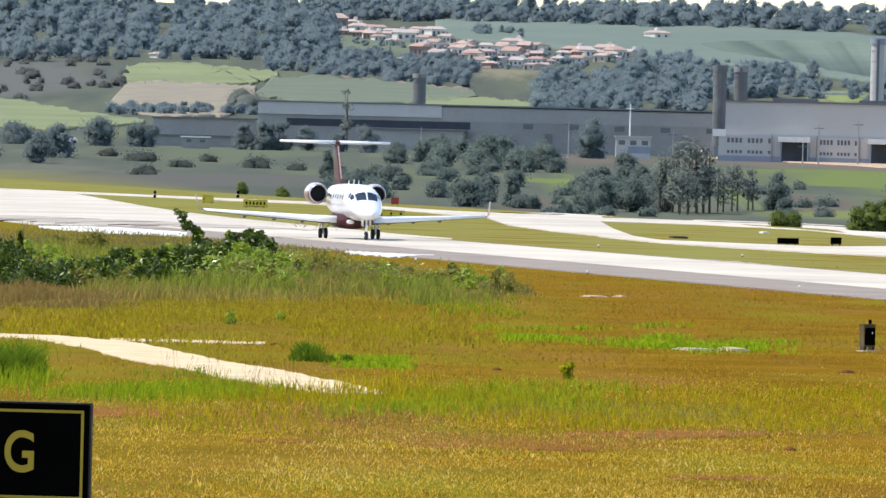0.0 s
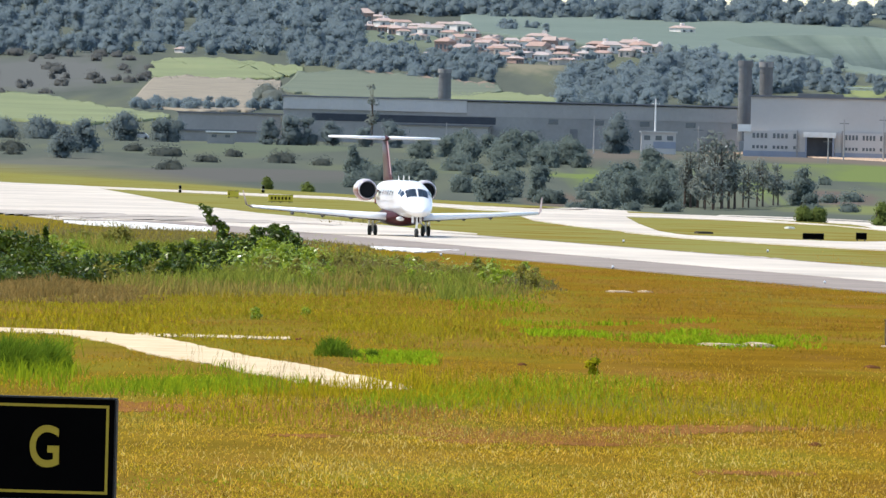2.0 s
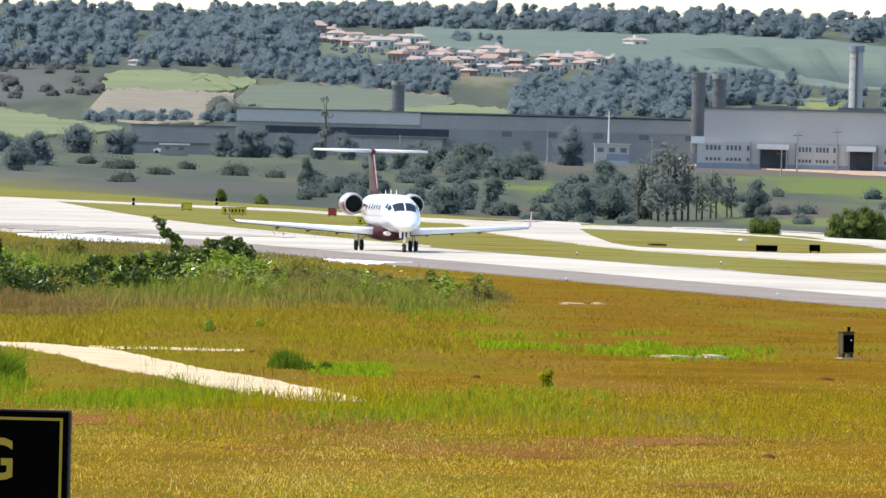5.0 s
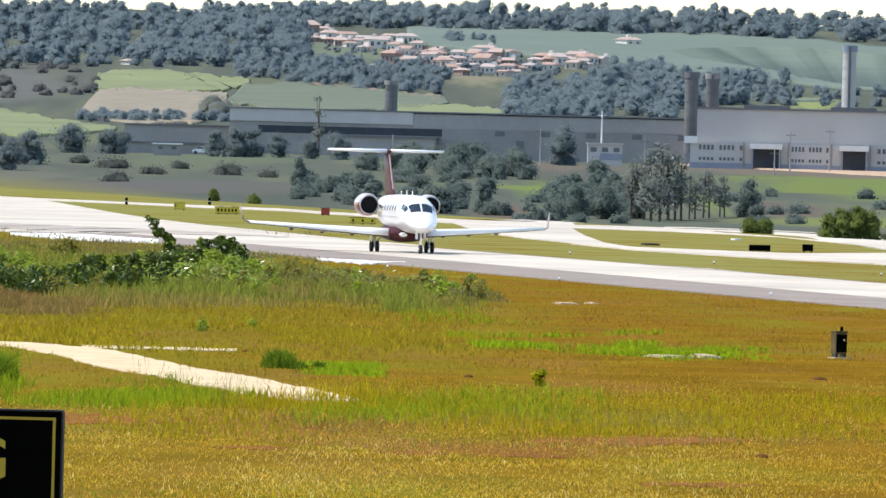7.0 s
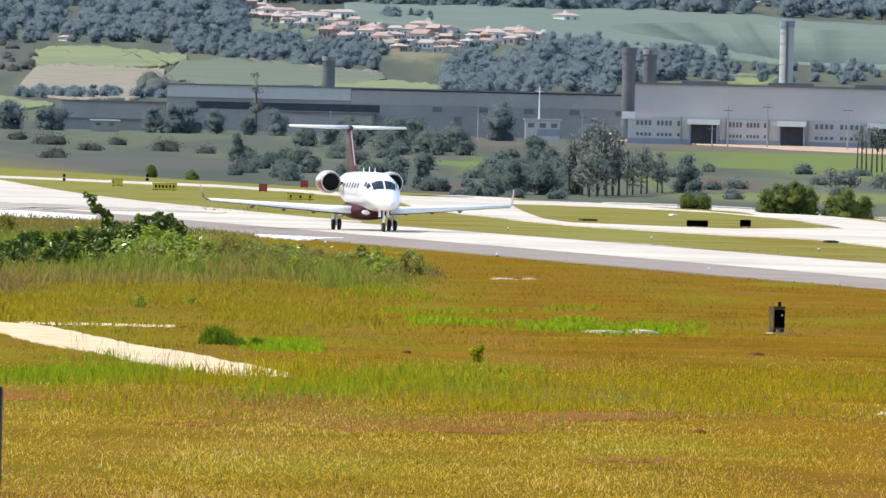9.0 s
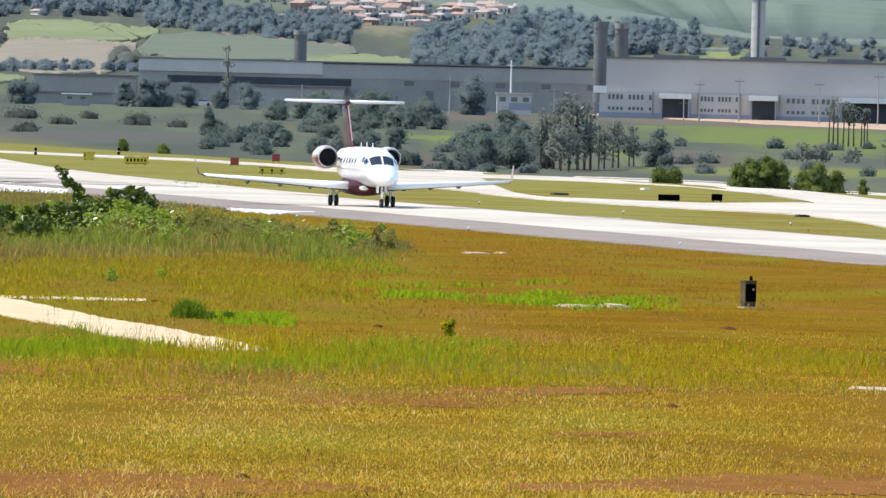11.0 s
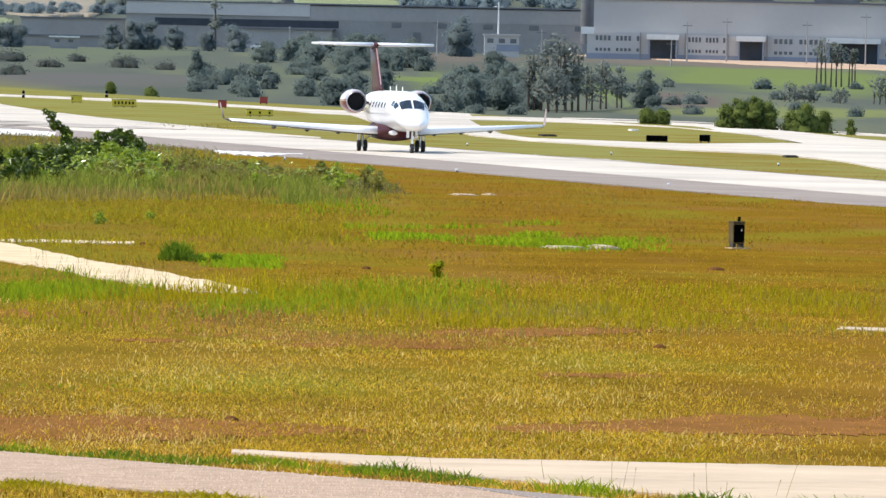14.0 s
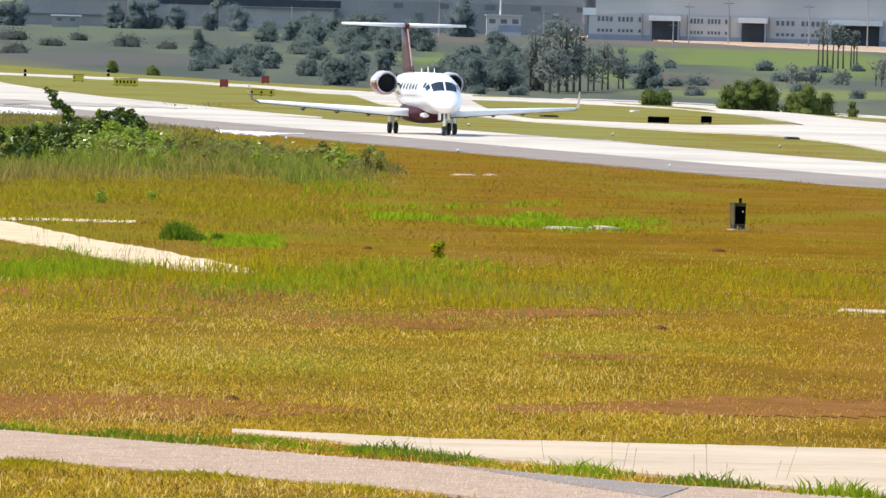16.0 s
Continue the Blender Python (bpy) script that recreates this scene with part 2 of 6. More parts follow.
def terrain(x, y):
    """Height of the ground, for numbers or arrays."""
    x, y = np.asarray(x, float), np.asarray(y, float)
    d = np.hypot(x, y)
    lat = lateral(x, y)
    z = np.interp(np.where(y < 0, 0, y), PROFILE_D, PROFILE_Z)
    pave = smooth(68, 71, lat)
    z = z * (1 - pave) - 0.05 * pave
    z = z + 0.05 * bumps(x, y, 7.0) * (1 - smooth(55, 68, lat)) * smooth(70, 110, d)
    # low bank with shrubs
    z = z + 0.75 * np.exp(-((y - 372) / 22) ** 2) * smooth(2.5, -9, x) * (1 - smooth(60, 68, lat))
    w = smooth(141, 190, lat) * smooth(300, 640, y)
    far = np.interp(d, FAR_D, FAR_Z)
    far = far + bumps(x, y, 60.0) * 1.2 * smooth(900, 1400, d) * (1 - smooth(1750, 1900, d)) + bumps(x, y, 130.0, 2.0) * 2.5 * smooth(2600, 3200, d)
    return z * (1 - w) + far * w


def ground_at(b, c, near=30.0):
    """Where the sight line through pixel position (b, c) meets the ground."""
    u, v = level(b, c)
    for lo, hi, n in ((near, 4900.0, 700), (0, 0, 60)):
        if not lo:
            lo, hi = d0, d1
        d = np.geomspace(lo, hi, n)
        under = EYE_Z - v * d / FAR <= terrain(u * d / FAR, d)
        i = int(np.argmax(under)) if under.any() else n - 1
        d0, d1 = d[max(i - 1, 0)], d[i]
    x, y = u * d1 / FAR, d1
    return Vector((x, y, float(terrain(x, y))))


def on_ground(b, d):
    """The ground at distance d under pixel column b (lean ignored)."""
    x = (b - 784.0) * d / FAR
    return Vector((x, d, float(terrain(x, d))))


def slope(b0, b1, c0, c1, col):
    """A patch of the slope between two pixel columns and two pixel rows."""
    m, p, q = ground_at((b0 + b1) / 2, (c0 + c1) / 2, 950.0), ground_at((b0 + b1) / 2, c0, 950.0), ground_at((b0 + b1) / 2, c1, 950.0)
    return (m.x, (p.y + q.y) / 2, (b1 - b0) / 2 * m.y / FAR, max(abs(p.y - q.y) / 2, 8.0), col)


SLOPES = [slope(*a) for a in ((1340, 1960, 298, 352, (0.13, 0.165, 0.06)), (1360, 1520, 346, 376, (0.12, 0.1, 0.085)), (1330, 1960, 372, 392, (0.15, 0.17, 0.07)), (920, 1230, 312, 352, (0.135, 0.175, 0.06)), (880, 1010, 350, 376, (0.12, 0.1, 0.08)), (1240, 1360, 318, 362, (0.14, 0.18, 0.06)),
                              (1180, 1960, 288, 304, (0.135, 0.115, 0.095)), (840, 1180, 272, 296, (0.12, 0.108, 0.09)), (230, 600, 262, 286, (0.105, 0.125, 0.085)), (-160, 260, 284, 312, (0.115, 0.118, 0.095)), (-160, 700, 306, 330, (0.1, 0.1, 0.09)), (560, 860, 290, 320, (0.105, 0.12, 0.08)),
                              (500, 860, 60, 100, (0.13, 0.155, 0.11)), (820, 980, 122, 140, (0.18, 0.17, 0.12)), (1420, 1560, 160, 182, (0.2, 0.23, 0.1)), (-180, 200, 104, 180, (0.115, 0.12, 0.112)), (230, 470, 168, 190, (0.18, 0.17, 0.12)))]

# ---- mesh helpers ----


def part(name, bm, material, parent=None, label="", smooth_shade=False):
    me = bpy.data.meshes.new(name)
    if isinstance(bm, tuple):
        me.from_pydata(*bm)
    else:
        bmesh.ops.recalc_face_normals(bm, faces=bm.faces)
        bm.to_mesh(me)
        bm.free()
    for m in (material if isinstance(material, list) else [material]):
        me.materials.append(m)
    if smooth_shade:
        me.polygons.foreach_set("use_smooth", [True] * len(me.polygons))
    ob = new(name, me)
    if parent:
        ob.parent = parent
    if label:
        ob["label"] = label
    return ob


def fast_mesh(verts, quads):
    """Plain tuple of verts and faces for part()."""
    return [tuple(v) for v in verts], [], [tuple(int(i) for i in q) for q in quads]


def box(bm, x0, y0, z0, x1, y1, z1, bevel=0.0):
    r = bmesh.ops.create_cube(bm, size=1.0, matrix=Matrix.Translation(((x0 + x1) / 2, (y0 + y1) / 2, (z0 + z1) / 2)) @ Matrix.Diagonal((x1 - x0, y1 - y0, z1 - z0, 1)))
    if bevel:
        vs = set(r["verts"])
        es = [e for e in bm.edges if e.verts[0] in vs and e.verts[1] in vs]
        bmesh.ops.bevel(bm, geom=es, offset=bevel, segments=2, affect="EDGES")
    return bm


def boxed(*a, **k):
    return box(bmesh.new(), *a, **k)


def tube(bm, p, q, r0, r1=None, n=10, caps=True):
    p, q = Vector(p), Vector(q)
    d = q - p
    m = Matrix.Translation((p + q) / 2) @ d.to_track_quat("Z", "Y").to_matrix().to_4x4()
    bmesh.ops.create_cone(bm, segments=n, radius1=r0, radius2=r0 if r1 is None else r1, depth=d.length, cap_ends=caps, matrix=m)
    return bm


def loft(rings, closed_ends=True):
    """A skin over rings of equally many points."""
    bm = bmesh.new()
    rows = [[bm.verts.new(p) for p in r] for r in rings]
    n = len(rows[0])
    for a, b in zip(rows, rows[1:]):
        for i in range(n):
            bm.faces.new((a[i], a[(i + 1) % n], b[(i + 1) % n], b[i]))
    if closed_ends:
        bm.faces.new(rows[0])
        bm.faces.new(rows[-1][::-1])
    return bm


def thing(name, place, label, category, group="", kind="", rz=0.0):
    ob = new(name)
    ob.matrix_world = Matrix.Translation(place) @ Matrix.Rotation(rz, 4, "Z")
    return tagged(ob, label, category, group, kind)

# ---- ground sheet ----


def ground_sheet():
    """One sheet round the eye, fine where it is seen, out to the horizon."""
    ang = np.concatenate([np.linspace(-180, -20, 24)[:-1], np.linspace(-20, -3.2, 30)[:-1], np.linspace(-3.2, 4.2, 121), np.linspace(4.2, 20, 30)[1:], np.linspace(20, 180, 24)[1:-1]])
    rad = np.concatenate([[2, 6, 12, 20, 30], np.geomspace(40, 600, 230), np.geomspace(605, 4980, 200)])
    A, R = np.meshgrid(np.radians(ang), rad)
    X, Y = R * np.sin(A), R * np.cos(A)
    Z = terrain(X, Y)
    na, nr = len(ang), len(rad)
    verts = np.stack([X, Y, Z], -1).reshape(-1, 3)
    i, j = np.meshgrid(np.arange(nr - 1), np.arange(na), indexing="ij")
    k = (j + 1) % na
    q = np.stack([i * na + j, i * na + k, (i + 1) * na + k, (i + 1) * na + j], -1).reshape(-1, 4)
    vl, _, ql = fast_mesh(verts, q)
    vl.append((0, 0, float(terrain(0, 0))))
    ql += [(len(vl) - 1, (a + 1) % na, a) for a in range(na)]
    return part("ground", (vl, [], ql), [ground_material()], smooth_shade=True)


def ground_material():
    """Dry grass, greener and redder patches, and a green dulled by painted haze beyond the airfield."""
    m = mat("meadow", (0.235, 0.135, 0.013), (0.1, 0.056, 0.006), 0.95, scale=0.35, bump=0.03, spec=0.0)
    n, l = m.node_tree.nodes, m.node_tree.links
    p = n["Principled BSDF"]
    near = p.inputs["Base Color"].links[0].from_socket
    geo = n.new("ShaderNodeNewGeometry")
    # green and reddish patches, stretched across the view
    mp = n.new("ShaderNodeMapping")
    mp.inputs["Scale"].default_value = (0.25, 0.05, 0.2)
    l.new(geo.outputs["Position"], mp.inputs["Vector"])
    for off, col, lo, hi in (((0, 0, 0), (0.16, 0.145, 0.014, 1), 0.5, 0.72), ((30, 9, 4), (0.2, 0.1, 0.028, 1), 0.52, 0.75)):
        ad = n.new("ShaderNodeVectorMath")
        ad.inputs[1].default_value = off
        l.new(mp.outputs[0], ad.inputs[0])
        t = n.new("ShaderNodeTexNoise")
        t.inputs["Scale"].default_value, t.inputs["Detail"].default_value = 1.0, 6
        l.new(ad.outputs[0], t.inputs["Vector"])
        r = n.new("ShaderNodeMapRange")
        r.inputs[1].default_value, r.inputs[2].default_value = lo, hi
        l.new(t.outputs[0], r.inputs[0])
        x = n.new("ShaderNodeMix")
        x.data_type = "RGBA"
        l.new(r.outputs[0], x.inputs[0])
        l.new(near, x.inputs[6])
        x.inputs[7].default_value = col
        near = x.outputs[2]
    # the meadow is greener towards the bank, browner on the other hand
    sx = n.new("ShaderNodeSeparateXYZ")
    l.new(geo.outputs["Position"], sx.inputs[0])
    wv = n.new("ShaderNodeTexNoise")
    wv.inputs["Scale"].default_value, wv.inputs["Detail"].default_value = 0.6, 5
    l.new(mp.outputs[0], wv.inputs["Vector"])
    gx = n.new("ShaderNodeMapRange")
    gx.inputs[1].default_value, gx.inputs[2].default_value = 5.0, -9.0
    l.new(sx.outputs[0], gx.inputs[0])
    gm = n.new("ShaderNodeMath")
    gm.operation = "MULTIPLY"
    l.new(gx.outputs[0], gm.inputs[0])
    l.new(wv.outputs[0], gm.inputs[1])
    xg = n.new("ShaderNodeMix")
    xg.data_type = "RGBA"
    l.new(gm.outputs[0], xg.inputs[0])
    l.new(near, xg.inputs[6])
    xg.inputs[7].default_value = (0.15, 0.14, 0.02, 1)
    near = xg.outputs[2]
    # greener turf between the taxiway and the far strip
    dq = n.new("ShaderNodeVectorMath")
    dq.operation = "DOT_PRODUCT"
    dq.inputs[1].default_value = SIDE
    l.new(geo.outputs["Position"], dq.inputs[0])
    rq = n.new("ShaderNodeMapRange")
    rq.inputs[1].default_value, rq.inputs[2].default_value = 80, 90
    rq.inputs[4].default_value = 0.95
    l.new(dq.outputs["Value"], rq.inputs[0])
    tq = n.new("ShaderNodeTexNoise")
    tq.inputs["Scale"].default_value, tq.inputs["Detail"].default_value = 0.12, 7
    l.new(geo.outputs["Position"], tq.inputs["Vector"])
    uq = n.new("ShaderNodeMapRange")
    uq.inputs[1].default_value, uq.inputs[2].default_value = 0.28, 0.54
    l.new(tq.outputs[0], uq.inputs[0])
    mq = n.new("ShaderNodeMath")
    mq.operation = "MULTIPLY"
    l.new(rq.outputs[0], mq.inputs[0])
    l.new(uq.outputs[0], mq.inputs[1])
    xq = n.new("ShaderNodeMix")
    xq.data_type = "RGBA"
    l.new(mq.outputs[0], xq.inputs[0])
    l.new(near, xq.inputs[6])
    xq.inputs[7].default_value = (0.2, 0.195, 0.062, 1)
    near = xq.outputs[2]
    # beyond the airfield
    dp = n.new("ShaderNodeVectorMath")
    dp.operation = "DOT_PRODUCT"
    dp.inputs[1].default_value = SIDE
    l.new(geo.outputs["Position"], dp.inputs[0])
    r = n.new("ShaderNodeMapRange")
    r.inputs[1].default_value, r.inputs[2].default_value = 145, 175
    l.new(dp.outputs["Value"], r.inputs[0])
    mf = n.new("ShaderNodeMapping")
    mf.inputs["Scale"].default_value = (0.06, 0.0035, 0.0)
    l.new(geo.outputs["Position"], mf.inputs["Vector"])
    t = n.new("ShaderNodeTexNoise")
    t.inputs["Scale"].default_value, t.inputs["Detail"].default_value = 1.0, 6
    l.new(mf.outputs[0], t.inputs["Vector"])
    # ramp greyed and lightened so that it carries the haze
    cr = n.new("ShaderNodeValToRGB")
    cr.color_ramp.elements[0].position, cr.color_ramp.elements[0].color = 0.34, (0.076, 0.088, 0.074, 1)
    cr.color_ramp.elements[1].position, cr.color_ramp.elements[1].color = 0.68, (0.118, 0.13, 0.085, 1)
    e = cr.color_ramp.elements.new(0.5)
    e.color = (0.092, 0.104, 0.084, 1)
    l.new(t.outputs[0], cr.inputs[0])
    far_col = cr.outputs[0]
    # soft-edged grass, earth and pasture on the slopes, greyed for haze: (centre, half sizes, colour)
    for k, (px, py, hx, hy, col) in enumerate(SLOPES):
        mv = n.new("ShaderNodeMapping")
        mv.vector_type = "POINT"
        mv.inputs["Location"].default_value = (-px / hx, -py / hy, 0)
        mv.inputs["Scale"].default_value = (1 / hx, 1 / hy, 0)
        l.new(geo.outputs["Position"], mv.inputs["Vector"])
        ln = n.new("ShaderNodeVectorMath")
        ln.operation = "LENGTH"
        l.new(mv.outputs[0], ln.inputs[0])
        fz = n.new("ShaderNodeTexNoise")
        fz.inputs["Scale"].default_value, fz.inputs["Detail"].default_value = 3.0, 6
        l.new(mv.outputs[0], fz.inputs["Vector"])
        sm = n.new("ShaderNodeMath")
        sm.operation = "MULTIPLY_ADD"
        l.new(fz.outputs[0], sm.inputs[0])
        sm.inputs[1].default_value = 1.3
        l.new(ln.outputs["Value"], sm.inputs[2])
        rg = n.new("ShaderNodeMapRange")
        rg.inputs[1].default_value, rg.inputs[2].default_value = 1.8, 1.25
        l.new(sm.outputs[0], rg.inputs[0])
        mx = n.new("ShaderNodeMix")
        mx.data_type = "RGBA"
        l.new(rg.outputs[0], mx.inputs[0])
        l.new(far_col, mx.inputs[6])
        mx.inputs[7].default_value = (*col, 1)
        far_col = mx.outputs[2]
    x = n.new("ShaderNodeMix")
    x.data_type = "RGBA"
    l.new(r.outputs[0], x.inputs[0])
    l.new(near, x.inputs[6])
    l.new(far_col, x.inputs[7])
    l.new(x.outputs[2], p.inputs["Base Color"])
    return m


def strip(name, near_edge, far_edge, material, label, lift=0.03, steps=40, cross=4, near=30.0, category="paving", thick=0.1, ragged=0.0, soft=False, wavy=0.0):
    """A sheet between two edges, each a short list of (b, c) pixel positions; it lies on the ground and has depth."""
    def line(pts):
        ps = [ground_at(b, c, near) for b, c in pts]
        acc = [0.0]
        for p, q in zip(ps, ps[1:]):
            acc.append(acc[-1] + (q - p).length)
        out = []
        for i in range(steps + 1):
            s = acc[-1] * i / steps
            k = max(j for j in range(len(acc) - 1) if acc[j] <= s + 1e-9)
            out.append(ps[k].lerp(ps[k + 1], (s - acc[k]) / (acc[k + 1] - acc[k])))
        return out
    rings = []
    rr = random.Random(len(near_edge) + steps)
    for i, (p, q) in enumerate(zip(line(near_edge), line(far_edge))):
        p, q = p + Vector((0, rr.uniform(-1, 1) * ragged, 0)), q + Vector((0, rr.uniform(-1, 1) * ragged, 0))
        if wavy:
            p.y += wavy * (math.sin(i * 0.42 + steps) + 0.6 * math.sin(i * 1.13))
            q.y += wavy * (math.sin(i * 0.37 + 2.0) + 0.6 * math.sin(i * 0.97 + 1.0))
        row = [p.lerp(q, j / cross) for j in range(cross + 1)]
        row = [Vector((r.x, r.y, float(terrain(r.x, r.y)) + lift)) for r in row]
        rings.append([row[0] - Vector((0, 0, lift + thick)), *row, row[-1] - Vector((0, 0, lift + thick))])
    return tagged(part(name, loft(rings), material, None, "", soft), label, category, kind="structure")


def along(lat, s, z=0.0):
    """A place by its distance from the eye's line across the taxiway and along it."""
    p = SIDE * lat + AX * s
    return Vector((p.x, p.y, z))


def straight_paving(name, lat0, lat1, s0, s1, material, label, lift=0.03):
    n = 60
    rings = []
    for i in range(n + 1):
        s = s0 + (s1 - s0) * i / n
        a, b = along(lat0, s, -0.2), along(lat1, s, -0.2)
        c, d = along(lat0, s, lift), along(lat1, s, lift)
        rings.append([a, c, d, b])
    return tagged(part(name, loft(rings), material), label, "taxiway", kind="structure")


ground = tagged(ground_sheet(), "dry yellow-green airfield meadow rolling out to hazy hills", "ground", kind="structure")
straight_paving("taxiway", 71.6, 88.0, -300, 1100, M["asphalt"], "worn grey asphalt taxiway across the airfield", lift=0.0)
# glare along the worn middle, painted as a pale strip
straight_paving("taxiway_centre", 77.6, 87.3, -290, 1090, M["concrete"], "worn middle of the taxiway with sun glare in its pale colour", lift=0.012)

# ---- aircraft ----
ST = [8.12, 8.05, 7.85, 7.5, 7.0, 6.4, 5.8, 5.2, 4.4, 2.0, 0.0, -1.6, -3.2, -4.8, -6.2, -7.2, -7.55]
CZ = [1.33, 1.33, 1.335, 1.35, 1.40, 1.52, 1.74, 1.88, 1.93, 1.93, 1.93, 1.95, 2.03, 2.18, 2.34, 2.46, 2.5]
HW = [0.03, 0.13, 0.28, 0.44, 0.60, 0.74, 0.84, 0.89, 0.92, 0.92, 0.92, 0.91, 0.82, 0.6, 0.34, 0.14, 0.05]
HH = [0.03, 0.11, 0.2, 0.29, 0.37, 0.48, 0.69, 0.87, 0.95, 0.95, 0.95, 0.93, 0.84, 0.64, 0.4, 0.18, 0.06]


def skin(s, a, lift=0.0):
    """Point of the fuselage at station s, angle a from the top, positive to the aircraft's left."""
    k = -s
    c, w, h = (np.interp(k, [-v for v in ST], t) for t in (CZ, HW, HH))
    return Vector((s, (w + lift) * math.sin(a), c + (h + lift) * math.cos(a)))


def patch(s0, s1, a0, a1, lift=0.012, n=6, skew=0.0, round_=0.0):
    """A pane on the skin."""
    bm = bmesh.new()
    g = []
    for i in range(n + 1):
        row = []
        for j in range(n + 1):
            f, q = i / n, j / n
            if round_:
                x, y = f * 2 - 1, q * 2 - 1
                f = 0.5 + 0.5 * x * math.sqrt(1 - round_ * y * y / 2)
                q = 0.5 + 0.5 * y * math.sqrt(1 - round_ * x * x / 2)
            a = a0 + (a1 - a0) * q
            row.append(bm.verts.new(skin(s0 + (s1 - s0) * f + skew * q, radians(a), lift)))
        g.append(row)
    for i in range(n):
        for j in range(n):
            bm.faces.new((g[i][j], g[i + 1][j], g[i + 1][j + 1], g[i][j + 1]))
    bmesh.ops.solidify(bm, geom=bm.faces[:], thickness=0.01)
    return bm


def foil(chord, thick, n=9):
    """Section from the nose (0) to the tail (-chord)."""
    pts = []
    for i in range(n):
        f = 0.5 - 0.5 * math.cos(math.pi * i / (n - 1))
        t = thick * (1.48 * math.sqrt(f) - 0.63 * f - 1.76 * f * f + 1.42 * f ** 3 - 0.5 * f ** 4)
        pts.append((f, t))
    return [(-f * chord, t * 1.05) for f, t in pts] + [(-f * chord, -t * 0.8 - 0.003) for f, t in pts[::-1]]


def surface(stations):
    """Wing-like loft. stations: (nose s, y, z, chord, thickness, lean)."""
    rings = []
    for s, y, z, c, t, lean in stations:
        rings.append([Vector((s + x, y - math.sin(lean) * h, z + math.cos(lean) * h)) for x, h in foil(c, t)])
    return loft(rings)


def livery(name, low, high, cut, s_cut):
    """White above a sloping line, maroon below."""
    m = mat(name, high, tuple(c * 0.94 for c in high), 0.28, scale=1.0, coat=0.4, object_space=True)
    n, l = m.node_tree.nodes, m.node_tree.links
    p = n["Principled BSDF"]
    base = p.inputs["Base Color"].links[0].from_socket
    tc, sp = n.new("ShaderNodeTexCoord"), n.new("ShaderNodeSeparateXYZ")
    l.new(tc.outputs["Object"], sp.inputs[0])
    k = n.new("ShaderNodeMath")
    k.operation = "MULTIPLY_ADD"
    l.new(sp.outputs[0], k.inputs[0])
    k.inputs[1].default_value = s_cut
    l.new(sp.outputs[2], k.inputs[2])
    lt = n.new("ShaderNodeMath")
    lt.operation = "LESS_THAN"
    l.new(k.outputs[0], lt.inputs[0])
    lt.inputs[1].default_value = cut
    x = n.new("ShaderNodeMix")
    x.data_type = "RGBA"
    l.new(lt.outputs[0], x.inputs[0])
    l.new(base, x.inputs[6])
    x.inputs[7].default_value = (*low, 1)
    l.new(x.outputs[2], p.inputs["Base Color"])
    return m


def shade_below(ob, limit=-0.25):
    """Shade painted as dark grey on the faces that look down."""
    ob.data.materials.append(M["wing_shade"])
    for f in ob.data.polygons:
        if f.normal.z < limit:
            f.material_index = 1


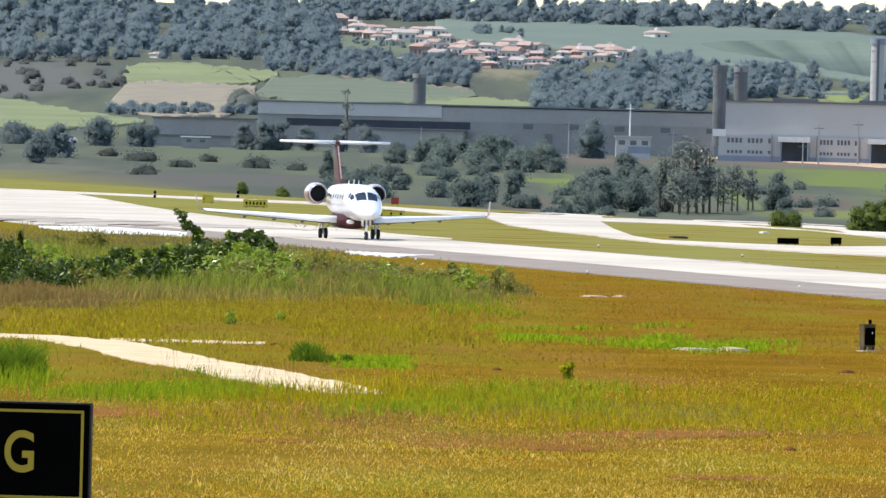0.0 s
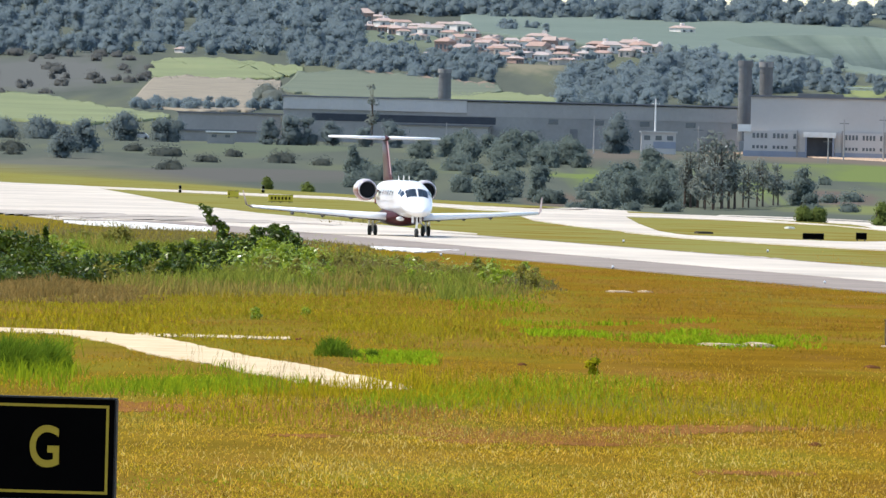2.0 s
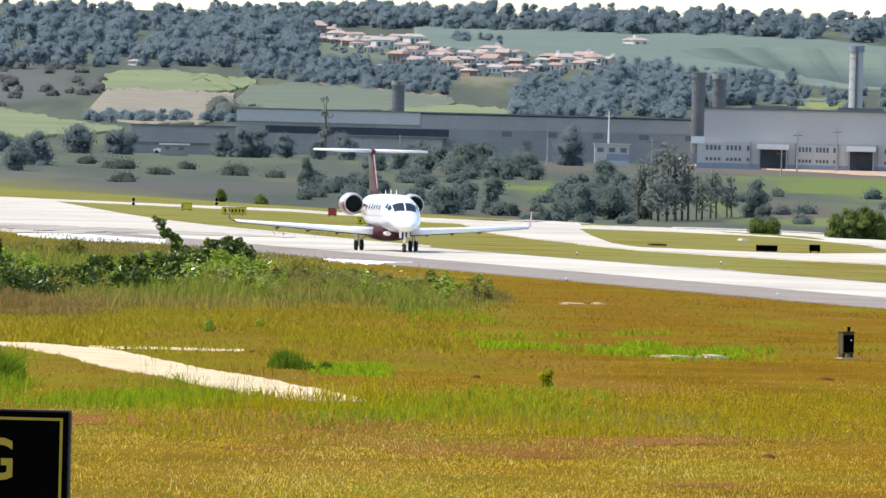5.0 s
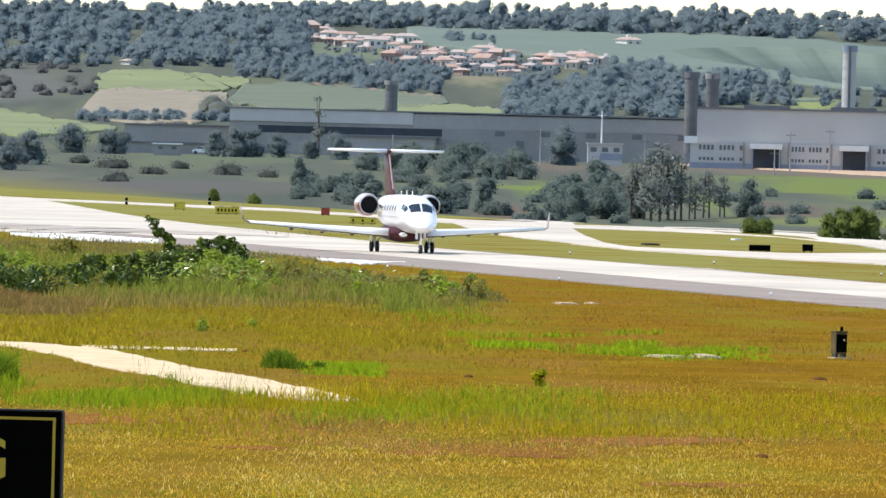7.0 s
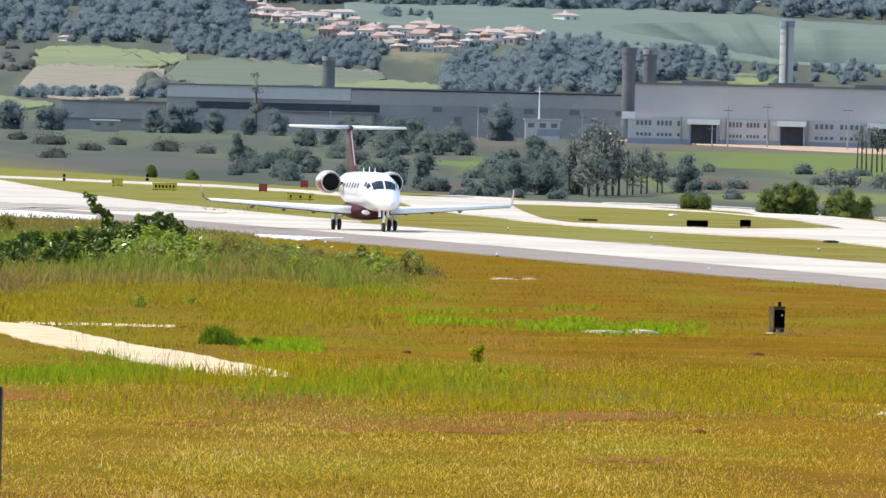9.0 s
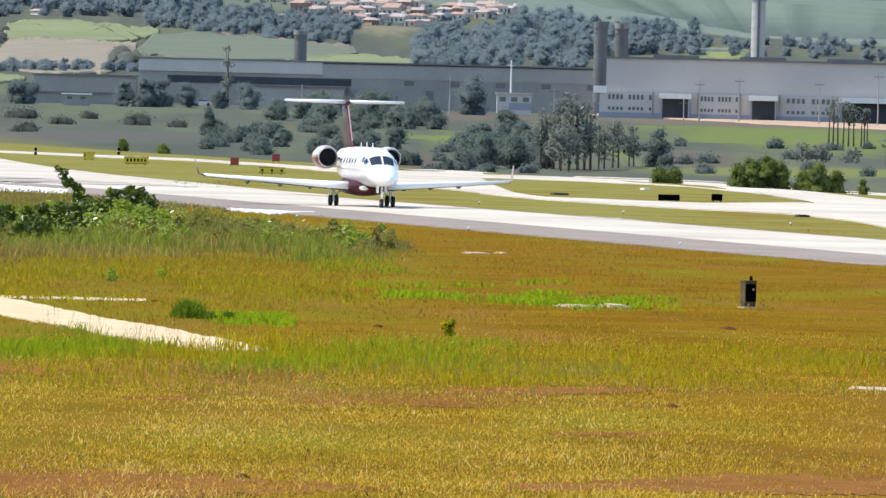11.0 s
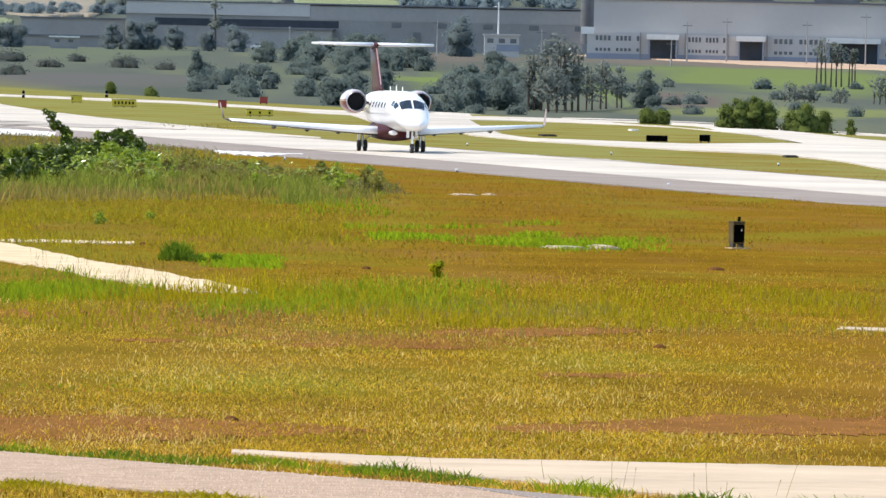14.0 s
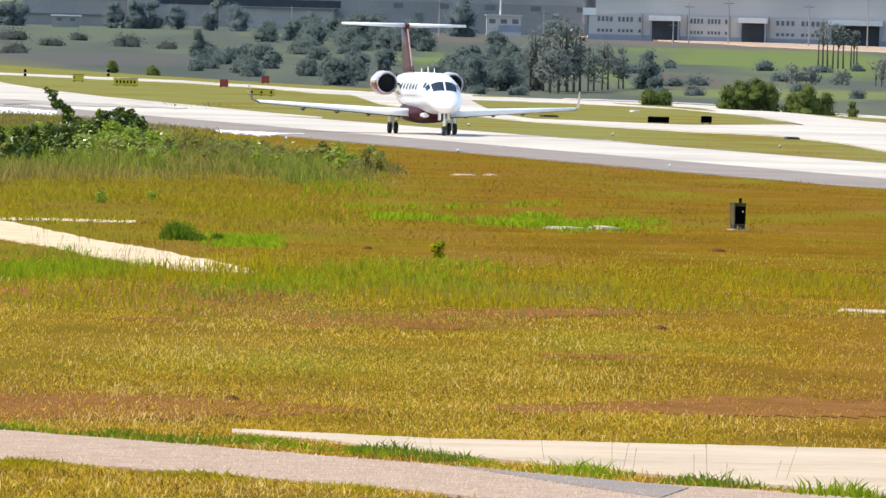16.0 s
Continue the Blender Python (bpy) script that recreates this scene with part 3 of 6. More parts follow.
def business_jet():
    jet = thing("business_jet", (0, 0, 0), "white and maroon twin-engine business jet taxiing on the pale taxiway", "airplane")
    body_paint = livery("body_paint", (0.17, 0.02, 0.022), (0.82, 0.82, 0.83), 1.3, 0.085)
    pod_paint = livery("pod_paint", (0.13, 0.018, 0.02), (0.5, 0.42, 0.42), 2.45, 0.0)
    fus = part("fuselage", loft([[skin(s, 2 * math.pi * i / 32) for i in range(32)] for s in np.interp(np.linspace(0, 16, 65), range(17), ST)]), body_paint, jet, "white fuselage with maroon underside", True)
    for sg in (1, -1):
        part("windshield", patch(6.3, 5.72, sg * 3, sg * 43, skew=-0.12), M["glass_dark"], fus, "dark cockpit glass")
        part("side_window", patch(5.86, 5.42, sg * 47, sg * 66, skew=-0.08), M["glass_dark"], fus)
        part("side_window", patch(5.3, 4.95, sg * 52, sg * 70), M["glass_dark"], fus)
        for i in range(6):
            s = 3.5 - i * 0.86
            part("cabin_window", patch(s, s - 0.3, sg * 58, sg * 81, round_=1.0), M["glass_dark"], fus)
        part("stripe", patch(3.9, -3.0, sg * 96, sg * 98.5, lift=0.006, n=10), M["metal"], fus, "thin silver stripe")
    belly = loft([[Vector((s, w * math.sin(2 * math.pi * i / 20), z + h * math.cos(2 * math.pi * i / 20))) for i in range(20)]
                  for s, w, z, h in ((3.4, 0.3, 1.05, 0.12), (3.0, 0.66, 1.0, 0.3), (2.2, 0.95, 0.97, 0.42), (0.5, 1.05, 0.97, 0.46), (-1.5, 1.02, 0.98, 0.44), (-2.8, 0.7, 1.1, 0.32), (-3.6, 0.25, 1.28, 0.12))])
    part("belly_fairing", belly, M["maroon"], jet, "glossy maroon belly fairing", True)
    part("landing_light", loft([[Vector((s, -0.42 + r * math.cos(a) * 1.6, 0.92 + r * math.sin(a))) for a in np.linspace(0, 2 * math.pi, 12, endpoint=False)] for s, r in ((2.9, 0.13), (3.3, 0.12), (3.36, 0.07))]), M["lens"], jet, "white landing light")
    for sg in (1, -1):
        wing = part("wing", surface([(2.0, sg * 0.7, 0.95, 3.5, 0.5, 0), (1.2, sg * 1.9, 1.0, 2.7, 0.42, 0), (-0.3, sg * 5.0, 1.18, 1.75, 0.27, 0), (-1.35, sg * 7.5, 1.33, 1.15, 0.16, 0)]), M["white"], jet, "white wing with shade painted on its underside", True)
        shade_below(wing)
        boot = part("deicing_boot", surface([(1.85, sg * 0.95, 0.965, 0.3, 0.36, 0), (1.22, sg * 1.9, 1.0, 0.26, 0.33, 0), (-0.28, sg * 5.0, 1.18, 0.2, 0.21, 0), (-1.33, sg * 7.45, 1.33, 0.14, 0.13, 0)]), M["white"], wing, "bright white leading edge", True)
        # lower half of the leading edge gets the painted shade too
        shade_below(boot, -0.6)
        part("winglet", surface([(-1.35, sg * 7.5, 1.33, 1.15, 0.1, 0), (-1.75, sg * 7.7, 1.41, 0.7, 0.05, -sg * 0.7), (-2.35, sg * 7.84, 2.15, 0.3, 0.025, -sg * 1.4)]), M["winglet"], wing, "slim upturned pale wingtip", True)
        part("flap", surface([(-0.95, sg * 1.1, 0.80, 0.75, 0.05, 0), (-1.65, sg * 4.6, 1.03, 0.5, 0.035, 0)]), M["white"], wing)
        for y in (2.3, 3.7, 5.2):
            z = 0.93 + 0.06 * y - 0.12
            s0 = 0.2 - 0.42 * y
            # fairings take the same painted shade
            part("flap_fairing", loft([[Vector((s0 - q, sg * y + r * 0.5 * math.cos(a), z - 0.03 - q * 0.05 + r * math.sin(a))) for a in np.linspace(0, 2 * math.pi, 10, endpoint=False)] for q, r in ((0, 0.02), (0.3, 0.09), (0.7, 0.12), (1.2, 0.08), (1.5, 0.02))]), M["wing_shade"], wing, "", True)
        # engine
        cy, cz = sg * 1.55, 2.34
        prof = [(-1.02, 0.47), (-1.0, 0.485), (-1.1, 0.525), (-1.5, 0.565), (-2.2, 0.57), (-3.1, 0.46), (-3.9, 0.31)]
        eng = part("engine", loft([[Vector((s, cy + r * math.cos(a), cz + r * math.sin(a))) for a in np.linspace(0, 2 * math.pi, 28, endpoint=False)] for s, r in prof], False), pod_paint, jet, "white and maroon engine pod", True)
        lip = [(-1.16, 0.41), (-1.0, 0.42), (-0.93, 0.44), (-0.92, 0.455), (-0.95, 0.475), (-1.02, 0.495)]
        part("inlet_lip", loft([[Vector((s, cy + r * math.cos(a), cz + r * math.sin(a))) for a in np.linspace(0, 2 * math.pi, 28, endpoint=False)] for s, r in lip], False), M["lip_metal"], eng, "polished inlet ring", True)
        part("fan", loft([[Vector((s, cy + r * math.cos(a), cz + r * math.sin(a))) for a in np.linspace(0, 2 * math.pi, 24, endpoint=False)] for s, r in ((-1.12, 0.42), (-1.7, 0.4), (-1.71, 0.12), (-1.5, 0.02))]), M["fan_black"], eng, "dark fan inside the intake")
        part("exhaust", loft([[Vector((s, cy + r * math.cos(a), cz + r * math.sin(a))) for a in np.linspace(0, 2 * math.pi, 20, endpoint=False)] for s, r in ((-3.8, 0.3), (-4.2, 0.24))]), M["dark_metal"], eng)
        part("pylon", surface([(-1.5, sg * 0.6, 2.3, 2.3, 0.1, 0), (-1.6, sg * 1.15, 2.32, 2.0, 0.09, 0)]), M["maroon"], jet, "maroon engine pylon", True)
        # main gear
        gear = part("main_gear", tube(tube(bmesh.new(), (0.0, sg * 1.385, 1.0), (0.0, sg * 1.385, 0.27), 0.06), (0, sg * 1.21, 0.28), (0, sg * 1.56, 0.28), 0.05), M["metal"], jet, "bright landing gear strut")
        part("gear_door", boxed(-0.32, sg * 1.56 - 0.015, 0.5, 0.25, sg * 1.56 + 0.015, 0.95, 0.01), M["white"], gear)
        part("brace", tube(bmesh.new(), (0, sg * 1.385, 0.5), (0.0, sg * 0.85, 0.85), 0.035), M["metal"], gear)
        for w in (-0.145, 0.145):
            wheel(gear, 0.0, sg * 1.385 + w, 0.28, 0.085)
    ng = part("nose_gear", tube(tube(bmesh.new(), (6.1, 0, 1.2), (6.1, 0, 0.24), 0.055), (6.1, -0.12, 0.23), (6.1, 0.12, 0.23), 0.035), M["metal"], jet, "bright nose gear strut")
    part("taxi_light", tube(bmesh.new(), (6.2, 0, 0.72), (6.28, 0, 0.72), 0.07, 0.08), M["lens"], ng)
    for w in (-0.2, 0.2):
        part("gear_door", boxed(5.7, w - 0.012, 0.72, 6.4, w + 0.012, 1.12, 0.008), M["white"], ng)
    wheel(ng, 6.1, 0, 0.23, 0.085)
    # tail
    fin = []
    for s, z, c, t in ((-2.3, 2.62, 3.7, 0.32), (-3.3, 3.1, 2.8, 0.27), (-4.3, 4.1, 2.2, 0.22), (-5.0, 4.98, 1.8, 0.18)):
        fin.append([Vector((s + x, h, z)) for x, h in foil(c, t)])
    fn = part("fin", loft(fin), M["maroon"], jet, "dark maroon swept tail fin", True)
    part("fin_stripe", loft([[Vector((s + 0.03 + x, h * 1.0, z)) for x, h in foil(0.09, 0.07)] for s, z in ((-3.33, 3.14), (-4.93, 4.9))]), M["pale_edge"], fn, "pale leading edge strip")
    part("fin_bullet", loft([[Vector((s, r * math.sin(a), 5.03 + r * math.cos(a))) for a in np.linspace(0, 2 * math.pi, 14, endpoint=False)] for s, r in ((-4.65, 0.02), (-4.85, 0.1), (-5.4, 0.15), (-6.3, 0.11), (-6.9, 0.02))]), M["maroon"], fn, "", True)
    for sg in (1, -1):
        tp = part("tailplane", surface([(-5.0, 0, 5.03, 1.45, 0.22, 0), (-5.75, sg * 2.92, 5.06, 0.75, 0.13, 0)]), M["white"], jet, "white horizontal tail on top of the fin", True)
        part("deicing_boot", surface([(-4.99, sg * 0.1, 5.03, 0.17, 0.15, 0), (-5.74, sg * 2.9, 5.06, 0.11, 0.1, 0)]), M["white"], tp, "", True)
    for s, h in ((3.2, 0.22), (1.4, 0.26), (-0.4, 0.2)):
        b = loft([[Vector((s + x, y, z)) for x, y in foil(c, 0.02)] for z, c, s in ((2.84, 0.3, s), (2.88 + h, 0.14, s - 0.12))])
        part("antenna", b, M["white"], jet)
    return jet


def wheel(parent, s, y, r, w):
    tyre = []
    for k in range(18):
        a = 2 * math.pi * k / 18
        tyre.append(a)
    rings = [[Vector((s + rr * math.cos(a), y + ww, r + rr * math.sin(a))) for a in tyre] for ww, rr in ((-w * 0.8, r * 0.55), (-w, r * 0.75), (-w * 0.8, r * 0.95), (0, r), (w * 0.8, r * 0.95), (w, r * 0.75), (w * 0.8, r * 0.55))]
    t = part("wheel", loft(rings), M["rubber"], parent, "black rubber tyre", True)
    part("rim", tube(bmesh.new(), (s, y - w * 0.7, r), (s, y + w * 0.7, r), r * 0.54, n=16), M["metal"], t)


jet = business_jet()

# ---- paving ----
strip("turning_pad", [(-160, 384), (-15, 391), (60, 400), (200, 402), (400, 407), (560, 414), (700, 420), (800, 425)], [(-160, 325), (-15, 335), (104, 339.5), (178, 353), (256, 367), (321, 377), (413, 388), (560, 402), (700, 416), (800, 424)], M["concrete"], "pale concrete turning pad beside the taxiway", lift=0.055, steps=60)
strip("far_runway", [(-150, 335.5), (104, 343), (271, 350.5), (431, 358), (545, 362.5), (680, 371), (791, 381), (991, 391), (1231, 398), (1431, 408), (1560, 421), (1640, 434), (1700, 446), (1830, 480)],
      [(-150, 332), (104, 340), (271, 347), (431, 354), (545, 358.5), (680, 367), (791, 374), (991, 382), (1231, 389), (1431, 396), (1531, 402), (1640, 410), (1700, 415), (1830, 425)], M["concrete"], "distant pale runway strip in the sun", lift=0.05, steps=90, ragged=1.2)
strip("taxiway_link", [(850, 383), (900, 400), (980, 411), (1080, 421), (1165, 430)], [(980, 384), (1062, 393), (1085, 406), (1120, 419), (1175, 428)], M["concrete"], "pale curved link between the taxiways", lift=0.06)
strip("taxiway_branch", [(1060, 420.5), (1165, 431), (1300, 440), (1450, 449), (1600, 456), (1720, 469), (1830, 490)], [(1085, 417), (1175, 427), (1300, 432), (1450, 438), (1620, 437), (1720, 440), (1830, 450)], M["concrete"], "pale taxiway branch in the sun", lift=0.07, steps=60)
strip("repair_patch", [(610, 450), (690, 457), (768, 454)], [(610, 447), (690, 451), (768, 453.5)], M["pale_patch"], "white repair patch at the taxiway edge", lift=0.06, steps=24, thick=0.05, ragged=2.2)
strip("repair_patch", [(70, 405), (150, 412), (250, 418), (330, 420)], [(70, 402), (150, 403), (250, 408), (330, 414)], M["pale_patch"], "white repair patch at the taxiway edge", lift=0.06, steps=24, thick=0.05, ragged=2.2)
strip("worn_streak", [(1180, 458), (1300, 466), (1420, 476)], [(1180, 455.5), (1300, 463), (1420, 475)], M["pad_grey"], "grey worn streak along the taxiway", lift=0.02, steps=20, ragged=3.0, thick=0.04)
strip("worn_streak", [(900, 440), (1000, 447), (1120, 455)], [(900, 438.5), (1000, 444.5), (1120, 454)], M["pad_grey"], "grey worn streak along the taxiway", lift=0.02, steps=20, ragged=3.0, thick=0.04)
strip("worn_streak", [(-100, 387), (60, 396), (240, 402), (420, 406), (560, 411)], [(-100, 381), (60, 386), (240, 394), (420, 402), (560, 410)], M["pad_grey"], "grey worn band across the turning pad", lift=0.09, steps=40, ragged=5.0, thick=0.03)
strip("dirt_path", [(-160, 594), (60, 603), (160, 620), (260, 645), (400, 672), (520, 692), (600, 699), (670, 700)], [(-160, 589), (100, 596), (220, 606), (330, 627), (450, 650), (560, 672), (640, 685), (690, 698)], M["dirt"], "pale sandy path through the grass", lift=0.02, steps=60, ragged=0.7)
strip("kerb_line", [(195, 606), (330, 608), (470, 611.5)], [(195, 601), (330, 604), (470, 607.5)], M["dirt"], "thin pale edging beside the sandy path", lift=0.02, steps=30, ragged=0.4)
strip("service_road", [(-150, 1000), (216, 1034), (416, 1044), (700, 1066), (1000, 1092), (1300, 1125), (2100, 1200)], [(-150, 942), (216, 979), (608, 1010), (1000, 1042), (1300, 1069), (1750, 1100), (2100, 1130)], M["road"], "worn pinkish-grey service road", lift=0.015, steps=60, ragged=0.12)
strip("road_joint", [(1090, 1054), (1250, 1080), (1400, 1102)], [(1040, 1046), (1200, 1061), (1450, 1084)], M["asphalt"], "dark asphalt patch in the service road", lift=0.021, steps=14)
strip("concrete_path", [(640, 984), (800, 999), (1000, 1022), (1300, 1052), (1700, 1088), (2100, 1125)], [(640, 979), (1000, 996), (1784, 1014), (2100, 1022)], M["path"], "pale concrete path beside the service road", lift=0.02, steps=60, ragged=0.1)
strip("concrete_path", [(1712, 766), (1900, 774)], [(1720, 762), (1900, 768)], M["path"], "pale concrete slab strip in the grass", lift=0.012, steps=8)

# ---- airfield things ----


def guidance_sign():
    """Black taxiway sign with a yellow rim and letter."""
    base = at_pixel(33, 893, 85.6)
    g = float(terrain(base.x, base.y))
    ob = thing("taxiway_sign", (base.x, base.y, g), "black taxiway sign with yellow border and letter G", "sign", rz=radians(-3))
    z0 = base.z - g
    w, h = 0.553, 0.8
    pan = part("panel", boxed(-w, 0, z0, w, 0.16, z0 + h, 0.012), M["black"], ob, "matt black sign face")
    part("rim", box(box(box(box(bmesh.new(), -w - 0.012, -0.02, z0 - 0.012, w + 0.012, 0.17, z0, 0.004), -w - 0.012, -0.02, z0 + h, w + 0.012, 0.17, z0 + h + 0.014, 0.004), -w - 0.014, -0.02, z0, -w, 0.17, z0 + h, 0.004), w, -0.02, z0, w + 0.014, 0.17, z0 + h, 0.004), M["sign_case"], ob, "dark metal casing")
    i, t = 0.045, 0.022
    bd = bmesh.new()
    for x0, zz0, x1, zz1 in ((-w + i, z0 + i, w - i, z0 + i + t), (-w + i, z0 + h - i - t, w - i, z0 + h - i), (-w + i, z0 + i + t, -w + i + t, z0 + h - i - t), (w - i - t, z0 + i + t, w - i, z0 + h - i - t)):
        box(bd, x0, -0.004, zz0, x1, 0.0, zz1)
    part("border", bd, M["yellow"], pan, "yellow border line")
    fc = bpy.data.curves.new("letter", "FONT")
    fc.body, fc.size, fc.extrude, fc.offset = "G", 0.46, 0.003, 0.008
    fc.align_x, fc.align_y = "CENTER", "CENTER"
    tmp = new("letter_source", fc)
    me = bpy.data.meshes.new_from_object(tmp.evaluated_get(bpy.context.evaluated_depsgraph_get()))
    bpy.data.objects.remove(tmp)
    me.materials.clear()
    me.materials.append(M["yellow"])
    lt = new("letter", me)
    lt.parent = pan
    lt.matrix_local = Matrix.Translation((0, -0.004, z0 + h * 0.5)) @ Matrix.Rotation(radians(90), 4, "X") @ Matrix.Diagonal((0.78, 1, 1, 1))
    lt["label"] = "yellow letter G"
    for x in (-w * 0.7, w * 0.7):
        part("leg", tube(bmesh.new(), (x, 0.08, -0.05), (x, 0.08, z0 + 0.02), 0.03), M["dark_metal"], ob)


guidance_sign()


def cabinet():
    p = ground_at(1535, 622)
    k = p.y / FAR
    w, h = 25 * k, 46 * k
    ob = thing("electrical_cabinet", p, "weathered metal electrical cabinet, shaded door painted black, on a concrete slab", "cabinet", rz=radians(18))
    part("body", boxed(-w * 0.42, -w * 0.5, 0.1, w * 0.42, w * 0.55, h, 0.01), M["cab_side"], ob, "tan weathered side panels")
    # the black paint carries the shade on this side
    d = part("door", boxed(-w * 0.39, -w * 0.5 - 0.02, 0.13, w * 0.39, -w * 0.5, h - 0.04, 0.006), M["black"], ob, "door painted black for its shade")
    part("latch", boxed(w * 0.1, -w * 0.5 - 0.045, h * 0.68, w * 0.2, -w * 0.5 - 0.02, h * 0.76, 0.006), M["white_plain"], d)
    part("roof", boxed(-w * 0.47, -w * 0.56, h, w * 0.47, w * 0.6, h + 0.03, 0.01), M["cab_side"], ob)
    part("conduit", tube(bmesh.new(), (0.05, 0, h + 0.02), (0.05, 0, h + 0.12), 0.03), M["black"], ob)
    for x in (-0.3, 0.3):
        part("foot", boxed(x * w - 0.03, -w * 0.4, 0.03, x * w + 0.03, w * 0.4, 0.11), M["dark_metal"], ob)
    part("slab", boxed(-w * 0.6, -w * 0.8, -0.1, w * 0.75, w * 0.7, 0.02, 0.005), M["path"], ob, "pale concrete footing")


cabinet()


def slab(b, c, w, d, h, label, m="path", rz=0.1):
    p = ground_at(b, c)
    ob = part("concrete_cover", box(box(bmesh.new(), -w / 2, -d / 2, -0.15, w / 2, d / 2, h, 0.02), -w / 2 + 0.08, -d / 2 + 0.2, h, w / 2 - 0.08, d / 2 - 0.2, h + 0.02, 0.008), M[m])
    ob.matrix_world = Matrix.Translation(p) @ Matrix.Rotation(rz, 4, "Z")
    tagged(ob, label, "concrete cover", "concrete covers in the grass")


SOIL = (([(-150, 946), (100, 954), (400, 960), (640, 954), (900, 944)], [(-150, 908), (100, 918), (400, 914), (640, 926), (900, 938)]), ([(-150, 744), (150, 740), (330, 735)], [(-150, 726), (150, 720), (330, 730)]),
        ([(1100, 944), (1500, 952), (1950, 954)], [(1100, 936), (1500, 918), (1950, 926)]), ([(980, 770), (1160, 778), (1400, 768)], [(980, 767), (1160, 762), (1400, 765)]),
        # five thin strips that paint the shadow of mower ruts
        ([(200, 737), (270, 741), (345, 739)], [(200, 735), (270, 735), (345, 736)]), ([(430, 781), (500, 785), (560, 783)], [(430, 779), (500, 779), (560, 780)]), ([(700, 789), (780, 795), (850, 793)], [(700, 787), (780, 788), (850, 790)]), ([(930, 795), (1000, 799), (1070, 797)], [(930, 793), (1000, 793), (1070, 795)]), ([(1180, 846), (1300, 850), (1400, 848)], [(1180, 844), (1300, 844), (1400, 846)]))
for ne, fe in SOIL:
    strip("soil_and_rut", ne, fe, M["red_earth"], "reddish bare soil and painted rut shadows in thin grass", lift=0.006, steps=60, thick=0.05, ragged=0.9)
slab(1300, 622, 0.42, 2.2, 0.05, "pale concrete inspection cover in green grass")
slab(1232, 621, 0.62, 1.4, 0.03, "weathered inspection cover in green grass", "path", 0.3)
slab(1053, 526, 0.7, 2.2, 0.02, "white concrete cover in dry grass")
slab(1098, 526, 0.3, 2.0, 0.03, "white concrete cover in dry grass")
slab(1353, 413, 0.45, 2.0, 0.1, "white concrete cover in dry grass", "white_plain")
slab(1201, 422, 0.9, 2.0, 0.1, "dark low concrete cover in dry grass", "dark_cover")
slab(1631, 461, 0.6, 1.4, 0.1, "dark low concrete cover in dry grass", "dark_cover")


def edge_light(b, c):
    p = ground_at(b, c)
    ob = thing("taxiway_light", p, "small white taxiway edge light in the grass", "airfield light", "taxiway edge lights")
    part("stake", tube(bmesh.new(), (0, 0, -0.05), (0, 0, 0.05), 0.03), M["dark_metal"], ob)
    part("collar", tube(bmesh.new(), (0, 0, 0.045), (0, 0, 0.07), 0.06, 0.05, 14), M["grey_paint"], ob)
    dome = [[Vector((r * math.cos(a), r * math.sin(a), z)) for a in np.linspace(0, 2 * math.pi, 14, endpoint=False)] for z, r in ((0.07, 0.045), (0.1, 0.05), (0.13, 0.042), (0.145, 0.015))]
    part("dome", loft(dome), M["lens"], ob, "white glass dome", True)


for b, c in ((736, 463), (1040, 485), (1415, 512), (1059, 438), (1314, 455), (1610, 476), (503, 444)):
    edge_light(b, c)


def board(name, b, c, wpx, hpx, mface, label, bars=0, legs=2, rz=0.15):
    """A low airfield sign; its unreadable writing is plain bars."""
    p = ground_at(b, c)
    k = p.y / FAR
    w, h = wpx * k, hpx * k
    ob = thing(name, p, label, "sign", "airfield signs", rz=rz)
    pan = part("panel", boxed(-w / 2, 0, 0.12, w / 2, 0.14, h, 0.015), M[mface], ob)
    part("frame", box(boxed(-w / 2 - 0.02, -0.01, h, w / 2 + 0.02, 0.16, h + 0.03, 0.008), -w / 2 - 0.02, -0.01, 0.09, w / 2 + 0.02, 0.16, 0.12, 0.008), M["dark_metal"], ob)
    for i in range(bars):
        x = -w * 0.36 + w * 0.72 * i / max(bars - 1, 1)
        part("mark", boxed(x - w * 0.035, -0.012, h * 0.42, x + w * 0.035, 0, h * 0.78, 0.002), M["black"], pan)
    for i in range(legs):
        x = -w * 0.35 + w * 0.7 * i / max(legs - 1, 1) if legs > 1 else 0
        part("leg", tube(bmesh.new(), (x, 0.07, -0.1), (x, 0.07, 0.13), 0.035), M["dark_metal"], ob)


board("direction_sign", 368, 361, 20, 13, "signyellow", "yellow taxiway direction sign with one dark mark", 1)
board("direction_sign", 452, 369, 44, 14, "signyellow", "wide yellow taxiway direction sign with dark marks", 6, 3)
board("direction_sign", 692, 386, 48, 12, "signyellow", "wide yellow taxiway direction sign with dark marks", 3, 3)
board("mandatory_sign", 626, 371, 15, 14, "signred", "small red runway sign beside the far strip")
board("mandatory_sign", 699, 364, 14, 13, "signred", "small red runway sign beside the far strip")
board("sign_back", 1395, 435, 38, 13, "black", "black back of a wide airfield sign", 0, 3)
board("sign_back", 1480, 435, 19, 14, "black", "black back of a small airfield sign with pale stencil", 1)


